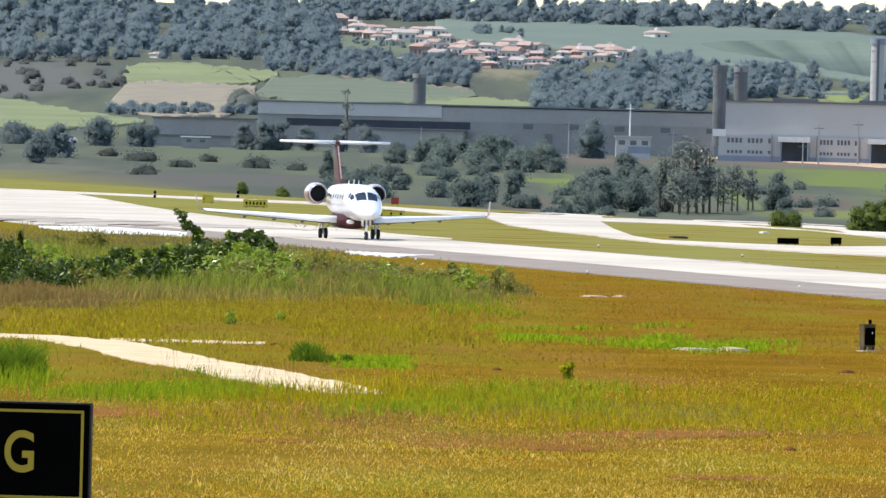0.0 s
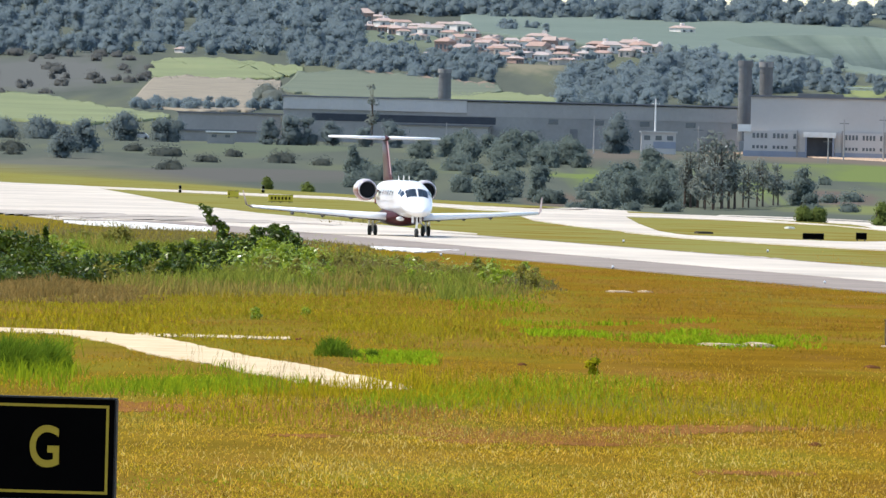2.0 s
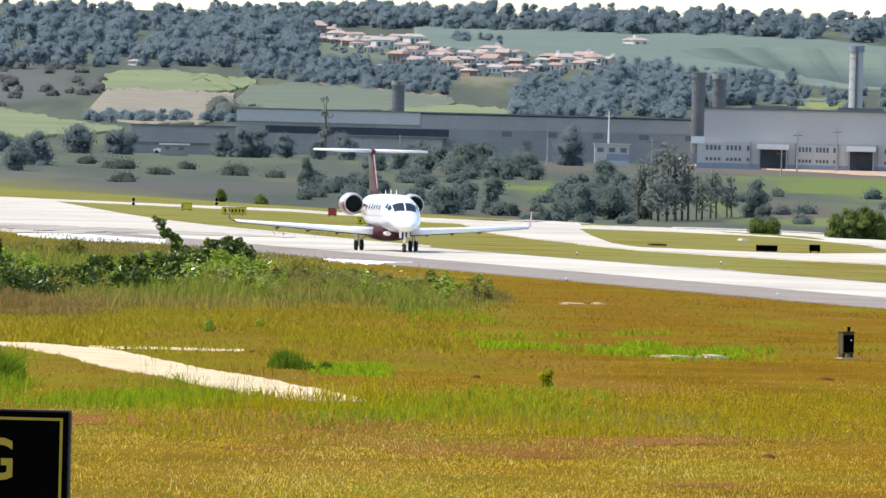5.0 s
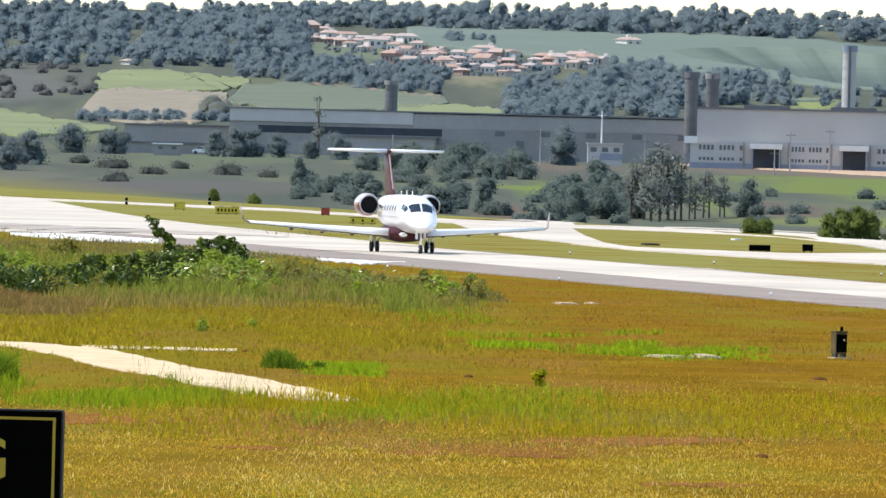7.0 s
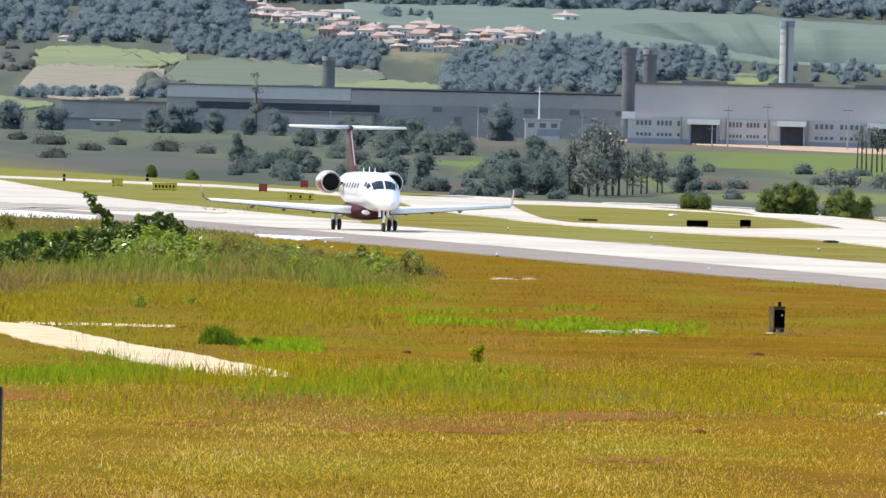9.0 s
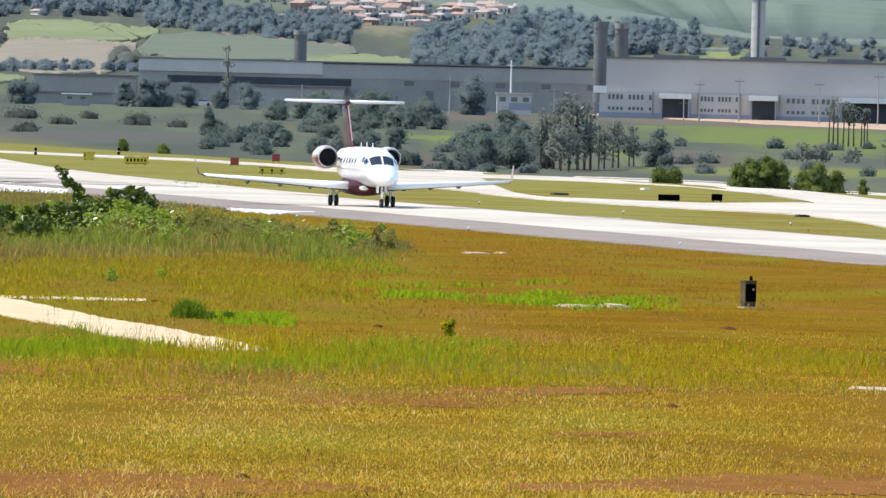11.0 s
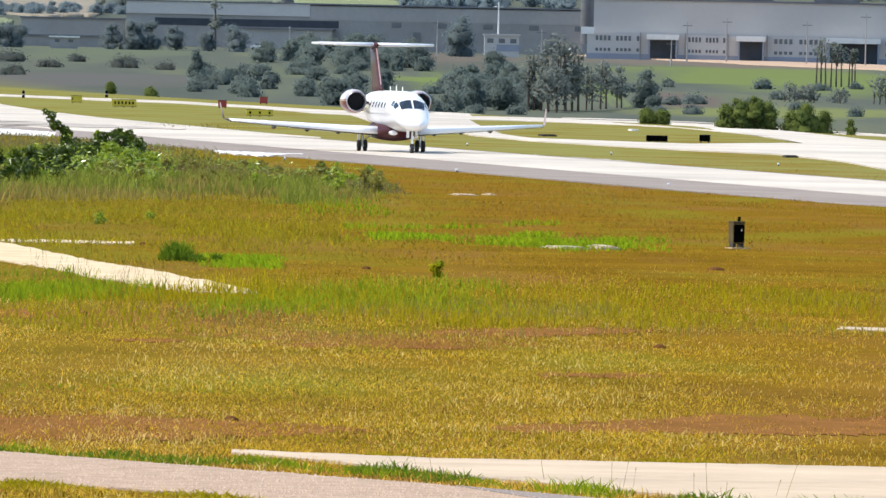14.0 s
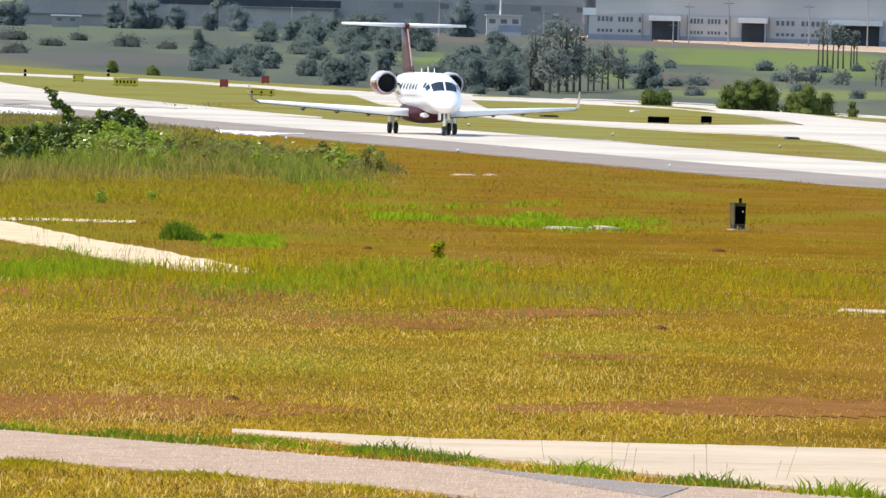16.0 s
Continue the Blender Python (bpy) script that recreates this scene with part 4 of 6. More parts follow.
def marker_post(b, c):
    p = ground_at(b, c)
    k = p.y / FAR
    ob = thing("marker_post", p, "short dark marker post with pale cap by the runway", "post", "marker posts")
    part("shaft", tube(bmesh.new(), (0, 0, -0.1), (0, 0, 12 * k), 2.6 * k, 2.2 * k, 12), M["black"], ob)
    part("band", tube(bmesh.new(), (0, 0, 5 * k), (0, 0, 7 * k), 2.8 * k, 2.8 * k, 12), M["grey_paint"], ob)
    part("cap", tube(bmesh.new(), (0, 0, 12 * k), (0, 0, 13 * k), 2.4 * k, 1.2 * k, 12), M["dark_metal"], ob)


marker_post(274, 351)
marker_post(421, 351)

for b, c, w in ((1497, 660, 0.13), (1400, 798, 0.06), (487, 612, 0.1), (880, 656, 0.07), (640, 925, 0.05), (380, 735, 0.05)):
    p = ground_at(b, c)
    rr = [[Vector((r * math.cos(a) * (1 + 0.2 * math.sin(3 * a + b)), r * 1.4 * math.sin(a), z)) for a in np.linspace(0, 2 * math.pi, 14, endpoint=False)] for z, r in ((-0.05, w * 1.25), (0.015, w * 1.1), (0.03 + w * 0.12, w * 0.65), (0.036 + w * 0.17, w * 0.2))]
    ob = part("ant_mound", loft(rr), M["soil"], None, "", True)
    ob.matrix_world = Matrix.Translation(p)
    tagged(ob, "small mound of bare red soil in the grass", "soil mound", "soil mounds")

# ---- plants ----
TABLE_D = np.concatenate([np.linspace(20, 345, 1200), np.linspace(346, 700, 600)])
TABLE_A = (EYE_Z - np.interp(TABLE_D, PROFILE_D, PROFILE_Z)) / TABLE_D


def scatter(rng, n, b0, b1, c0, c1, feather=True):
    """Random ground places inside a pixel window of the view, thinner and ragged towards its edges."""
    b, c = rng.uniform(b0, b1, n), rng.uniform(c0, c1, n)
    if feather:
        fb, fc = np.abs(b - (b0 + b1) / 2) / (b1 - b0) * 2, np.abs(c - (c0 + c1) / 2) / (c1 - c0) * 2
        wob = 0.35 * value_noise(b / 14.0, c / 3.0, 9) + 0.25 * value_noise(b / 45.0, c / 7.0, 8)
        keep = np.maximum(fb, fc) + wob - 0.3 < rng.uniform(0.35, 1.0, n)
        b, c = b[keep], c[keep]
    k, q = math.cos(radians(TILT)), math.sin(radians(TILT))
    u, v = b - 784.0, c - 441.0
    u, v = u * k + v * q, -u * q + v * k + 172.0
    d = np.interp(-v / FAR, -TABLE_A, TABLE_D)
    return u * d / FAR, d


def value_noise(x, y, seed):
    """Smooth noise of 0 to 1 from sines, cheap on arrays."""
    r = np.random.default_rng(seed)
    t = np.zeros_like(x)
    for _ in range(7):
        a, f, p = r.uniform(0, 6.28), r.uniform(0.4, 1.6), r.uniform(0, 6.28)
        t += np.sin((x * math.cos(a) + y * math.sin(a)) * f + p)
    return 0.5 + t / 10


def blade_mesh(rng, x, y, h, w, lean=0.5, tips=1.0):
    """Bent blades: a strip of two quads narrowing to the tip."""
    n = len(x)
    z = terrain(x, y) - 0.02
    a = rng.uniform(-0.5 * np.pi, 0.5 * np.pi, n)
    l = rng.uniform(0.1, 1.0, n) * lean * h
    la = rng.uniform(0, 2 * np.pi, n)
    dx, dy = np.cos(a) * w / 2, np.sin(a) * w / 2
    lx, ly = np.cos(la) * l, np.sin(la) * l
    p0 = np.stack([x - dx, y - dy, z], -1)
    p1 = np.stack([x + dx, y + dy, z], -1)
    p2 = np.stack([x + dx * 0.8 + lx * 0.35, y + dy * 0.8 + ly * 0.35, z + h * 0.6], -1)
    p3 = np.stack([x - dx * 0.8 + lx * 0.35, y - dy * 0.8 + ly * 0.35, z + h * 0.6], -1)
    p4 = np.stack([x + lx, y + ly, z + h * (1 - 0.25 * rng.uniform(0, 1, n))], -1)
    verts = np.stack([p0, p1, p2, p3, p4], 1).reshape(-1, 3)
    i = np.arange(n) * 5
    return verts, np.stack([i, i + 1, i + 2, i + 3], -1), np.stack([i + 3, i + 2, i + 4], -1)


def clump_normals(rng, d, k, up=0.45):
    """Outward directions of leaves, a little uneven, one for each of k corners."""
    nn = d + rng.normal(0, 0.22, d.shape) + np.array([0, 0, up])
    nn /= np.linalg.norm(nn, axis=1)[:, None]
    return np.repeat(nn, k, axis=0)


def stuff_mesh(name, verts, quads, tris, material, label, category, parent=None, normals=None):
    me = bpy.data.meshes.new(name)
    nq, nt = len(quads), len(tris)
    me.vertices.add(len(verts))
    me.vertices.foreach_set("co", np.asarray(verts, np.float32).ravel())
    me.loops.add(nq * 4 + nt * 3)
    me.polygons.add(nq + nt)
    me.loops.foreach_set("vertex_index", np.concatenate([np.asarray(quads, np.int32).ravel(), np.asarray(tris, np.int32).ravel()]))
    me.polygons.foreach_set("loop_start", np.concatenate([np.arange(nq) * 4, nq * 4 + np.arange(nt) * 3]).astype(np.int32))
    me.update(calc_edges=True)
    me.materials.append(material)
    if normals is not None:
        # leaves shade with the roundness of the clump that they belong to
        me.polygons.foreach_set("use_smooth", np.ones(nq + nt, bool))
        me.normals_split_custom_set_from_vertices(np.asarray(normals, np.float32).tolist())
    ob = new(name, me)
    if parent:
        ob.parent = parent
        return ob
    return tagged(ob, label, category, kind="stuff")


def on_paving(x, y):
    """True where a path or road keeps the grass away."""
    return PAVED(x, y)


def seg_dist(x, y, p, q):
    dx, dy = q.x - p.x, q.y - p.y
    t = np.clip(((x - p.x) * dx + (y - p.y) * dy) / (dx * dx + dy * dy), 0, 1)
    return np.hypot(x - p.x - t * dx, y - p.y - t * dy)


def lane(pairs):
    """Test for a lane from pairs of pixel positions on its two edges."""
    mids = []
    for a, b in pairs:
        p, q = ground_at(*a), ground_at(*b)
        mids.append((p, q))

    def inside(x, y):
        r = np.zeros(np.shape(x), bool)
        for (p0, q0), (p1, q1) in zip(mids, mids[1:]):
            poly = (p0, p1, q1, q0)
            s = [(b.x - a.x) * (y - a.y) - (b.y - a.y) * (x - a.x) for a, b in zip(poly, poly[1:] + poly[:1])]
            r |= (np.minimum.reduce(s) >= 0) | (np.maximum.reduce(s) <= 0)
        return r
    return inside


SOIL_IN = [lane(list(zip(ne, fe))) for ne, fe in SOIL]


def thin_turf(x, y, rng):
    """True where the bare soil and rut strips keep most of the blades away."""
    r = np.zeros(np.shape(x), bool)
    for f in SOIL_IN:
        r |= f(x, y)
    return r & (rng.uniform(0, 1, len(x)) < 0.08 + 0.75 * value_noise(x * 1.6, y * 0.35, 9))


def grass(name, n, window, h, w, material, label, seed, lean=0.5, noise=None, keep=0.0, size=1.0):
    rng = np.random.default_rng(seed)
    x, y = scatter(rng, n, *window)
    n = len(x)
    lat = lateral(x, y)
    m = ~PAVED(x, y) & ((lat < 70.8) | (lat > 88.8))
    if noise:
        nz = value_noise(x * noise[0], y * noise[1], seed)
        m &= nz > keep
        hh = h * (0.55 + 0.85 * np.clip(nz, 0, 1))
    else:
        hh = np.full(n, h)
    hh = hh * rng.uniform(0.5, 1.15, n)
    m &= ~thin_turf(x, y, rng)
    x, y, hh = x[m], y[m], hh[m]
    v, q, t = blade_mesh(rng, x, y, hh, w * rng.uniform(0.6, 1.3, len(x)), lean)
    soft = None
    if window[3] < 765 and h < 0.2:
        # closed sward: the blades shade together
        soft = clump_normals(rng, rng.normal(0, 0.3, (len(x), 3)) + np.array([-0.1, -0.25, 0.6]), 5)
    return stuff_mesh(name, v, q, t, material, label, "grass", None, soft)


PATH_IN = lane([((-160, 594), (-160, 589)), ((60, 603), (100, 596)), ((160, 620), (220, 606)), ((260, 645), (330, 627)), ((400, 672), (450, 650)), ((520, 690), (560, 672)), ((590, 696), (600, 679))])
ROAD_IN = lane([((-150, 1000), (-150, 942)), ((216, 1034), (216, 979)), ((608, 1059), (608, 1010)), ((1000, 1092), (1000, 1042)), ((1300, 1125), (1300, 1069)), ((2100, 1200), (2100, 1130))])
CONC_IN = lane([((660, 985), (660, 980)), ((800, 999), (800, 987)), ((1000, 1021), (1000, 996)), ((1300, 1051), (1300, 1003)), ((1700, 1087), (1700, 1012)), ((2100, 1124), (2100, 1022))])


def PAVED(x, y):
    return PATH_IN(x, y) | ROAD_IN(x, y) | CONC_IN(x, y)


W = (-250, 2000)
grass("turf", 120000, (-150, 1950, 735, 1160), 0.062, 0.007, M["tawny_grass"], "dense tawny turf with light and dark blades", 18, 0.9, (5.0, 1.2), -1.0)
grass("turf", 50000, (-150, 1950, 660, 790), 0.065, 0.01, M["tawny_grass"], "dense tawny turf with light and dark blades", 19, 0.9, (3.0, 0.7), -1.0)
grass("turf", 12000, (420, 2000, 452, 548), 0.1, 0.03, M["brown_blade"], "brown dead grass beside the taxiway", 20, 0.9, (0.8, 0.2), 0.1)
grass("turf", 60000, (*W, 600, 1200), 0.034, 0.009, M["dry_grass"], "short dry grass between the tufts", 17, 1.4, (0.6, 0.1), 0.0)
grass("turf", 210000, (*W, 620, 1200), 0.05, 0.01, M["dry_grass"], "short dry yellow grass of the airfield", 1, 1.3, (3.2, 0.7), 0.36)
grass("turf", 80000, (*W, 620, 1200), 0.045, 0.009, M["olive_grass"], "short olive-green grass among the dry turf", 2, 1.2, (0.9, 0.16), 0.5)
grass("turf", 45000, (*W, 740, 1200), 0.04, 0.009, M["red_grass"], "short reddish dead grass among the turf", 3, 1.6, (0.5, 0.1), 0.52)
grass("turf", 42000, (-150, 1950, 640, 1160), 0.056, 0.008, M["straw_glint"], "scattered pale stems with sun glint in their colour", 15, 1.2, (1.5, 0.4), 0.35)
grass("turf", 66000, (*W, 455, 760), 0.075, 0.017, M["meadow_blade"], "dry yellow-brown grass of the airfield", 4, 1.2, (1.1, 0.2), 0.34)
grass("turf", 46000, (*W, 455, 760), 0.08, 0.017, M["meadow_olive"], "olive-green grass among the dry turf", 5, 1.2, (0.3, 0.05), 0.5)
grass("turf", 26000, (*W, 455, 630), 0.09, 0.028, M["brown_blade"], "reddish dead grass towards the taxiway", 6, 1.0, (0.5, 0.1), 0.35)
grass("tall_grass", 14000, (-160, 2100, 675, 775), 0.16, 0.014, M["olive_grass"], "tall yellow-green grass band with seed heads", 7, 0.7, (1.2, 0.2), 0.5)
grass("tall_grass", 7000, (380, 2100, 690, 785), 0.18, 0.011, M["seed_grass"], "tall dry grass band with seed heads", 8, 0.7, (1.2, 0.2), 0.5)
grass("tall_grass", 7000, (40, 520, 664, 722), 0.2, 0.016, M["lush_grass"], "lush green grass beside the sandy path", 9, 0.9, (1.4, 0.3), 0.45)
grass("tall_grass", 3200, (-210, 110, 618, 705), 0.36, 0.018, M["lush_grass"], "lush green clump of tall grass", 10, 0.7)
grass("verge", 14000, (840, 1230, 577, 611), 0.19, 0.026, M["fresh_grass"], "bright green strip of fresh grass", 11, 0.8, (0.9, 0.15), 0.4)
grass("verge", 7000, (1030, 1430, 602, 631), 0.12, 0.024, M["fresh_grass"], "bright green strip of fresh grass", 12, 0.9, (0.9, 0.15), 0.4)
grass("tall_grass", 7000, (540, 1160, 686, 742), 0.17, 0.014, M["lush_grass"], "greener tall grass in the seeding band", 59, 0.7, (1.2, 0.2), 0.45)
grass("verge", 3500, (580, 740, 629, 656), 0.12, 0.02, M["fresh_grass"], "bright green patch of fresh grass", 13, 0.9)
grass("verge", 900, (740, 930, 515, 572), 0.22, 0.035, M["lush_grass"], "bright green tufts at the foot of the bank", 14, 0.8)

grass("turf", 16000, (-150, 1950, 650, 1160), 0.075, 0.008, M["straw_glint"], "brighter tufts with sun glint put into their colour", 55, 1.1, (2.2, 0.5), 0.58)


def verge_line(seed, pts, n, h, w, material, label, spread=0.25):
    rng = np.random.default_rng(seed)
    ps = [ground_at(*p) for p in pts]
    k = rng.integers(0, len(ps) - 1, n)
    f = rng.uniform(0, 1, n)
    X = np.array([p.x for p in ps])
    Y = np.array([p.y for p in ps])
    cl = rng.uniform(0, 1, n)
    x = X[k] * (1 - f) + X[k + 1] * f + rng.normal(0, 0.05, n)
    y = Y[k] * (1 - f) + Y[k + 1] * f + rng.normal(0, spread, n)
    nz = value_noise(x * 6, y * 1.4, seed)
    m = (nz > 0.54) & ~PAVED(x, y)
    x, y, nz = x[m], y[m], nz[m]
    v, q, t = blade_mesh(rng, x, y, h * 0.72 * (nz * 2.4 - 0.8) * rng.uniform(0.4, 1.2, len(x)), w * rng.uniform(0.6, 1.3, len(x)), 1.0)
    stuff_mesh("verge", v, q, t, material, label, "grass")


grass("tall_grass", 1800, (480, 800, 680, 724), 0.26, 0.014, M["olive_grass"], "tall grass closing over the end of the sandy path", 16, 0.7, (1.2, 0.3), 0.35)
for nm, cnt, win, h, m, lab, sd in (("turf", 12000, (200, 820, 715, 775), 0.06, "red_grass", "patch of reddish dead grass", 41), ("turf", 12000, (420, 1200, 762, 808), 0.06, "red_grass", "patch of reddish dead grass", 42), ("turf", 16000, (-200, 900, 895, 970), 0.05, "red_grass", "patch of reddish dead grass", 43),
                                     ("turf", 9000, (1150, 2050, 895, 945), 0.05, "red_grass", "patch of reddish dead grass", 44), ("tall_grass", 12000, (-150, 760, 688, 732), 0.12, "olive_grass", "taller olive grass", 45), ("tall_grass", 16000, (700, 2050, 690, 770), 0.16, "olive_grass", "taller olive grass", 46),
                                     ("turf", 8000, (850, 1900, 500, 560), 0.07, "seed_grass", "brown seeding grass", 48), ("turf", 9000, (-150, 1000, 800, 880), 0.055, "lush_grass", "greener short grass", 49)):
    grass(nm, cnt, win, h, 0.013 if win[2] > 640 else 0.03, M[m], lab, sd, 1.0, (0.8, 0.15), 0.42)
grass("tall_grass", 30000, (-160, 640, 400, 472), 0.3, 0.035, M["bank_tan"], "tan seeding grass between bank and taxiway", 57, 0.9, (0.5, 0.1), 0.2)
grass("turf", 16000, (-160, 700, 400, 472), 0.2, 0.035, M["olive_grass"], "olive grass between bank and taxiway", 58, 0.9, (0.5, 0.1), 0.4)
grass("turf", 40000, (-200, 980, 490, 625), 0.16, 0.022, M["meadow_olive"], "olive meadow grass below the bank", 51, 0.9, (0.6, 0.12), 0.25)
grass("turf", 9000, (-200, 940, 535, 620), 0.16, 0.022, M["olive_grass"], "green meadow grass below the bank", 52, 0.9, (0.6, 0.12), 0.45)
verge_line(21, [(-150, 938), (216, 975), (500, 996), (760, 1015)], 3400, 0.11, 0.012, M["lush_grass"], "green weeds along the road edge", 0.5)
verge_line(25, [(-150, 938), (216, 975), (500, 996), (760, 1015)], 2600, 0.1, 0.013, M["lush_dark"], "dark green weeds along the road edge", 0.6)
verge_line(26, [(640, 995), (820, 1012), (1000, 1030), (1300, 1060), (1700, 1094), (2000, 1118)], 5000, 0.15, 0.013, M["lush_dark"], "dark green weeds between road and path", 0.5)
verge_line(22, [(640, 995), (820, 1012), (1000, 1030), (1300, 1060), (1700, 1094), (2000, 1118)], 5000, 0.17, 0.012, M["lush_grass"], "green weeds between road and path", 0.5)
verge_line(23, [(216, 1038), (416, 1048), (700, 1070), (1000, 1096)], 6000, 0.09, 0.012, M["olive_grass"], "grass along the road edge", 0.4)
verge_line(24, [(640, 975), (1000, 993), (1784, 1011)], 6000, 0.08, 0.012, M["olive_grass"], "grass along the path edge", 0.25)


def road_chips():
    """Loose stone chips standing out of the worn road surface."""
    rng = np.random.default_rng(71)
    x, y = scatter(rng, 45000, -150, 2050, 940, 1190)
    m = ROAD_IN(x, y)
    x, y = x[m], y[m]
    n = len(x)
    r, h = rng.uniform(0.004, 0.009, n), rng.uniform(0.004, 0.011, n)
    z = terrain(x, y) + 0.012
    ring = [np.stack([x + r * np.cos(a), y + r * np.sin(a), z], -1) for a in (0.3, 1.9, 3.4, 5.0)]
    tip = np.stack([x + r * rng.uniform(-0.5, 0.5, n), y + r * rng.uniform(-0.5, 0.5, n), z + 0.006 + h], -1)
    v = np.stack(ring + [tip], 1).reshape(-1, 3)
    i = np.arange(n) * 5
    t = np.concatenate([np.stack([i + a, i + (a + 1) % 4, i + 4], -1) for a in range(4)])
    stuff_mesh("stone_chips", v, np.zeros((0, 4), int), t, M["chips"], "loose pale and dark stone chips on the service road", "gravel")


road_chips()


def leaf_cloud(rng, lobes, n, size, flat=0.3, shell=False, up=0.45):
    """Leaf quads on and within ellipsoid lobes (x, y, z, rx, ry, rz)."""
    lobes = np.asarray(lobes, float)
    vol = (lobes[:, 3] * lobes[:, 5]) ** 1.0
    k = rng.choice(len(lobes), n, p=vol / vol.sum())
    d = rng.normal(0, 1, (n, 3))
    d /= np.linalg.norm(d, axis=1)[:, None]
    r = rng.uniform(0.62, 1.22, n)[:, None] if shell else rng.uniform(0.55, 1.08, n)[:, None] ** 0.6
    c = lobes[k, :3] + d * lobes[k, 3:] * r
    nrm = d + rng.normal(0, 0.4 if shell else 0.7, (n, 3)) + np.array([0, 0, flat])
    nrm /= np.linalg.norm(nrm, axis=1)[:, None]
    a = np.cross(nrm, rng.normal(0, 1, (n, 3)))
    a /= np.linalg.norm(a, axis=1)[:, None]
    b = np.cross(nrm, a)
    s = size * rng.uniform(0.5, 1.4, n)[:, None]
    v = np.stack([c - a * s, c - b * s * 0.42, c + a * s, c + b * s * 0.42], 1).reshape(-1, 3)
    i = np.arange(n) * 4
    return v, np.stack([i, i + 1, i + 2, i + 3], -1), clump_normals(rng, d, 4, up)


def ico_sphere():
    bm = bmesh.new()
    bmesh.ops.create_icosphere(bm, subdivisions=2, radius=1.0)
    v = np.array([tuple(p.co) for p in bm.verts])
    t = np.array([[q.index for q in f.verts] for f in bm.faces])
    bm.free()
    return v, t


ICO_V, ICO_T = ico_sphere()


def full_crown(rng, lobes, leaves, size):
    """Dense foliage seen from afar: uneven inner masses and a loose skin of leaves."""
    # normals leaned upwards to flatten the shading, in place of haze
    v, q, nn = leaf_cloud(rng, lobes, leaves, size, shell=True, up=0.9)
    vs, ts, ns, tot = [v], [], [nn], len(v)
    for lb in np.asarray(lobes, float):
        r = 0.6 + rng.normal(0, 0.08, len(ICO_V))
        vs.append(lb[:3] + ICO_V * lb[3:] * r[:, None])
        ns.append(clump_normals(rng, ICO_V * 1.0, 1, 1.3))
        ts.append(ICO_T + tot)
        tot += len(ICO_V)
    return np.concatenate(vs), q, np.concatenate(ts), np.concatenate(ns)


def crown_lobes(rng, w, h, z0, n, lean=0.0, big=1.0):
    out = []
    for _ in range(n):
        f = rng.uniform(0, 1)
        r = w * 0.5 * (1 - 0.65 * abs(f - 0.4)) * rng.uniform(0.45, 0.75) * big
        a, q = rng.uniform(0, 6.28), w * 0.5 * rng.uniform(0.1, 0.62) * (1.1 - 0.6 * f)
        out.append((q * math.cos(a) + lean * f, q * math.sin(a), z0 + h * (0.12 + 0.78 * f), r, r, r * rng.uniform(0.6, 0.95)))
    return out


def tree(name, place, h, w, material, label, seed, leaves=700, size=0.35, bare=0.35, lobes=9, lean=0.0, category="tree", group="", stems=1, shell=False, soft=False):
    rng = np.random.default_rng(seed)
    ob = thing(name, place, label, category, group)
    z0 = h * bare
    ls = crown_lobes(rng, w, h - z0, z0, lobes, lean, 1.05 if soft and shell else 1.0)
    bm = bmesh.new()
    for k in range(stems):
        off = (k - (stems - 1) / 2) * w * 0.18
        tube(bm, (off, 0, -0.3), (off * 0.9 + lean * 0.3, 0, h * 0.55), max(0.004, h * 0.022), h * 0.012, 7)
        tube(bm, (off * 0.9 + lean * 0.3, 0, h * 0.54), (off * 0.5 + lean * 0.8, 0, h * 0.88), h * 0.012, h * 0.004, 6)
    for x, y, z, r, _, _ in ls:
        tube(bm, (lean * 0.2, 0, max(0.02, min(z - r, h * 0.45))), (x, y, z), h * 0.009, h * 0.003, 5)
    part("trunk", bm, M["trunk"], ob)
    if soft and shell:
        v, q, t, nn = full_crown(rng, ls, int(leaves * 1.7), size * 0.72)
    else:
        v, q, nn = leaf_cloud(rng, ls, leaves, size, shell=shell)
        t = np.zeros((0, 3), int)
    stuff_mesh("crown", v, q, t, material, "", "", ob, nn if soft else None)
    return ob


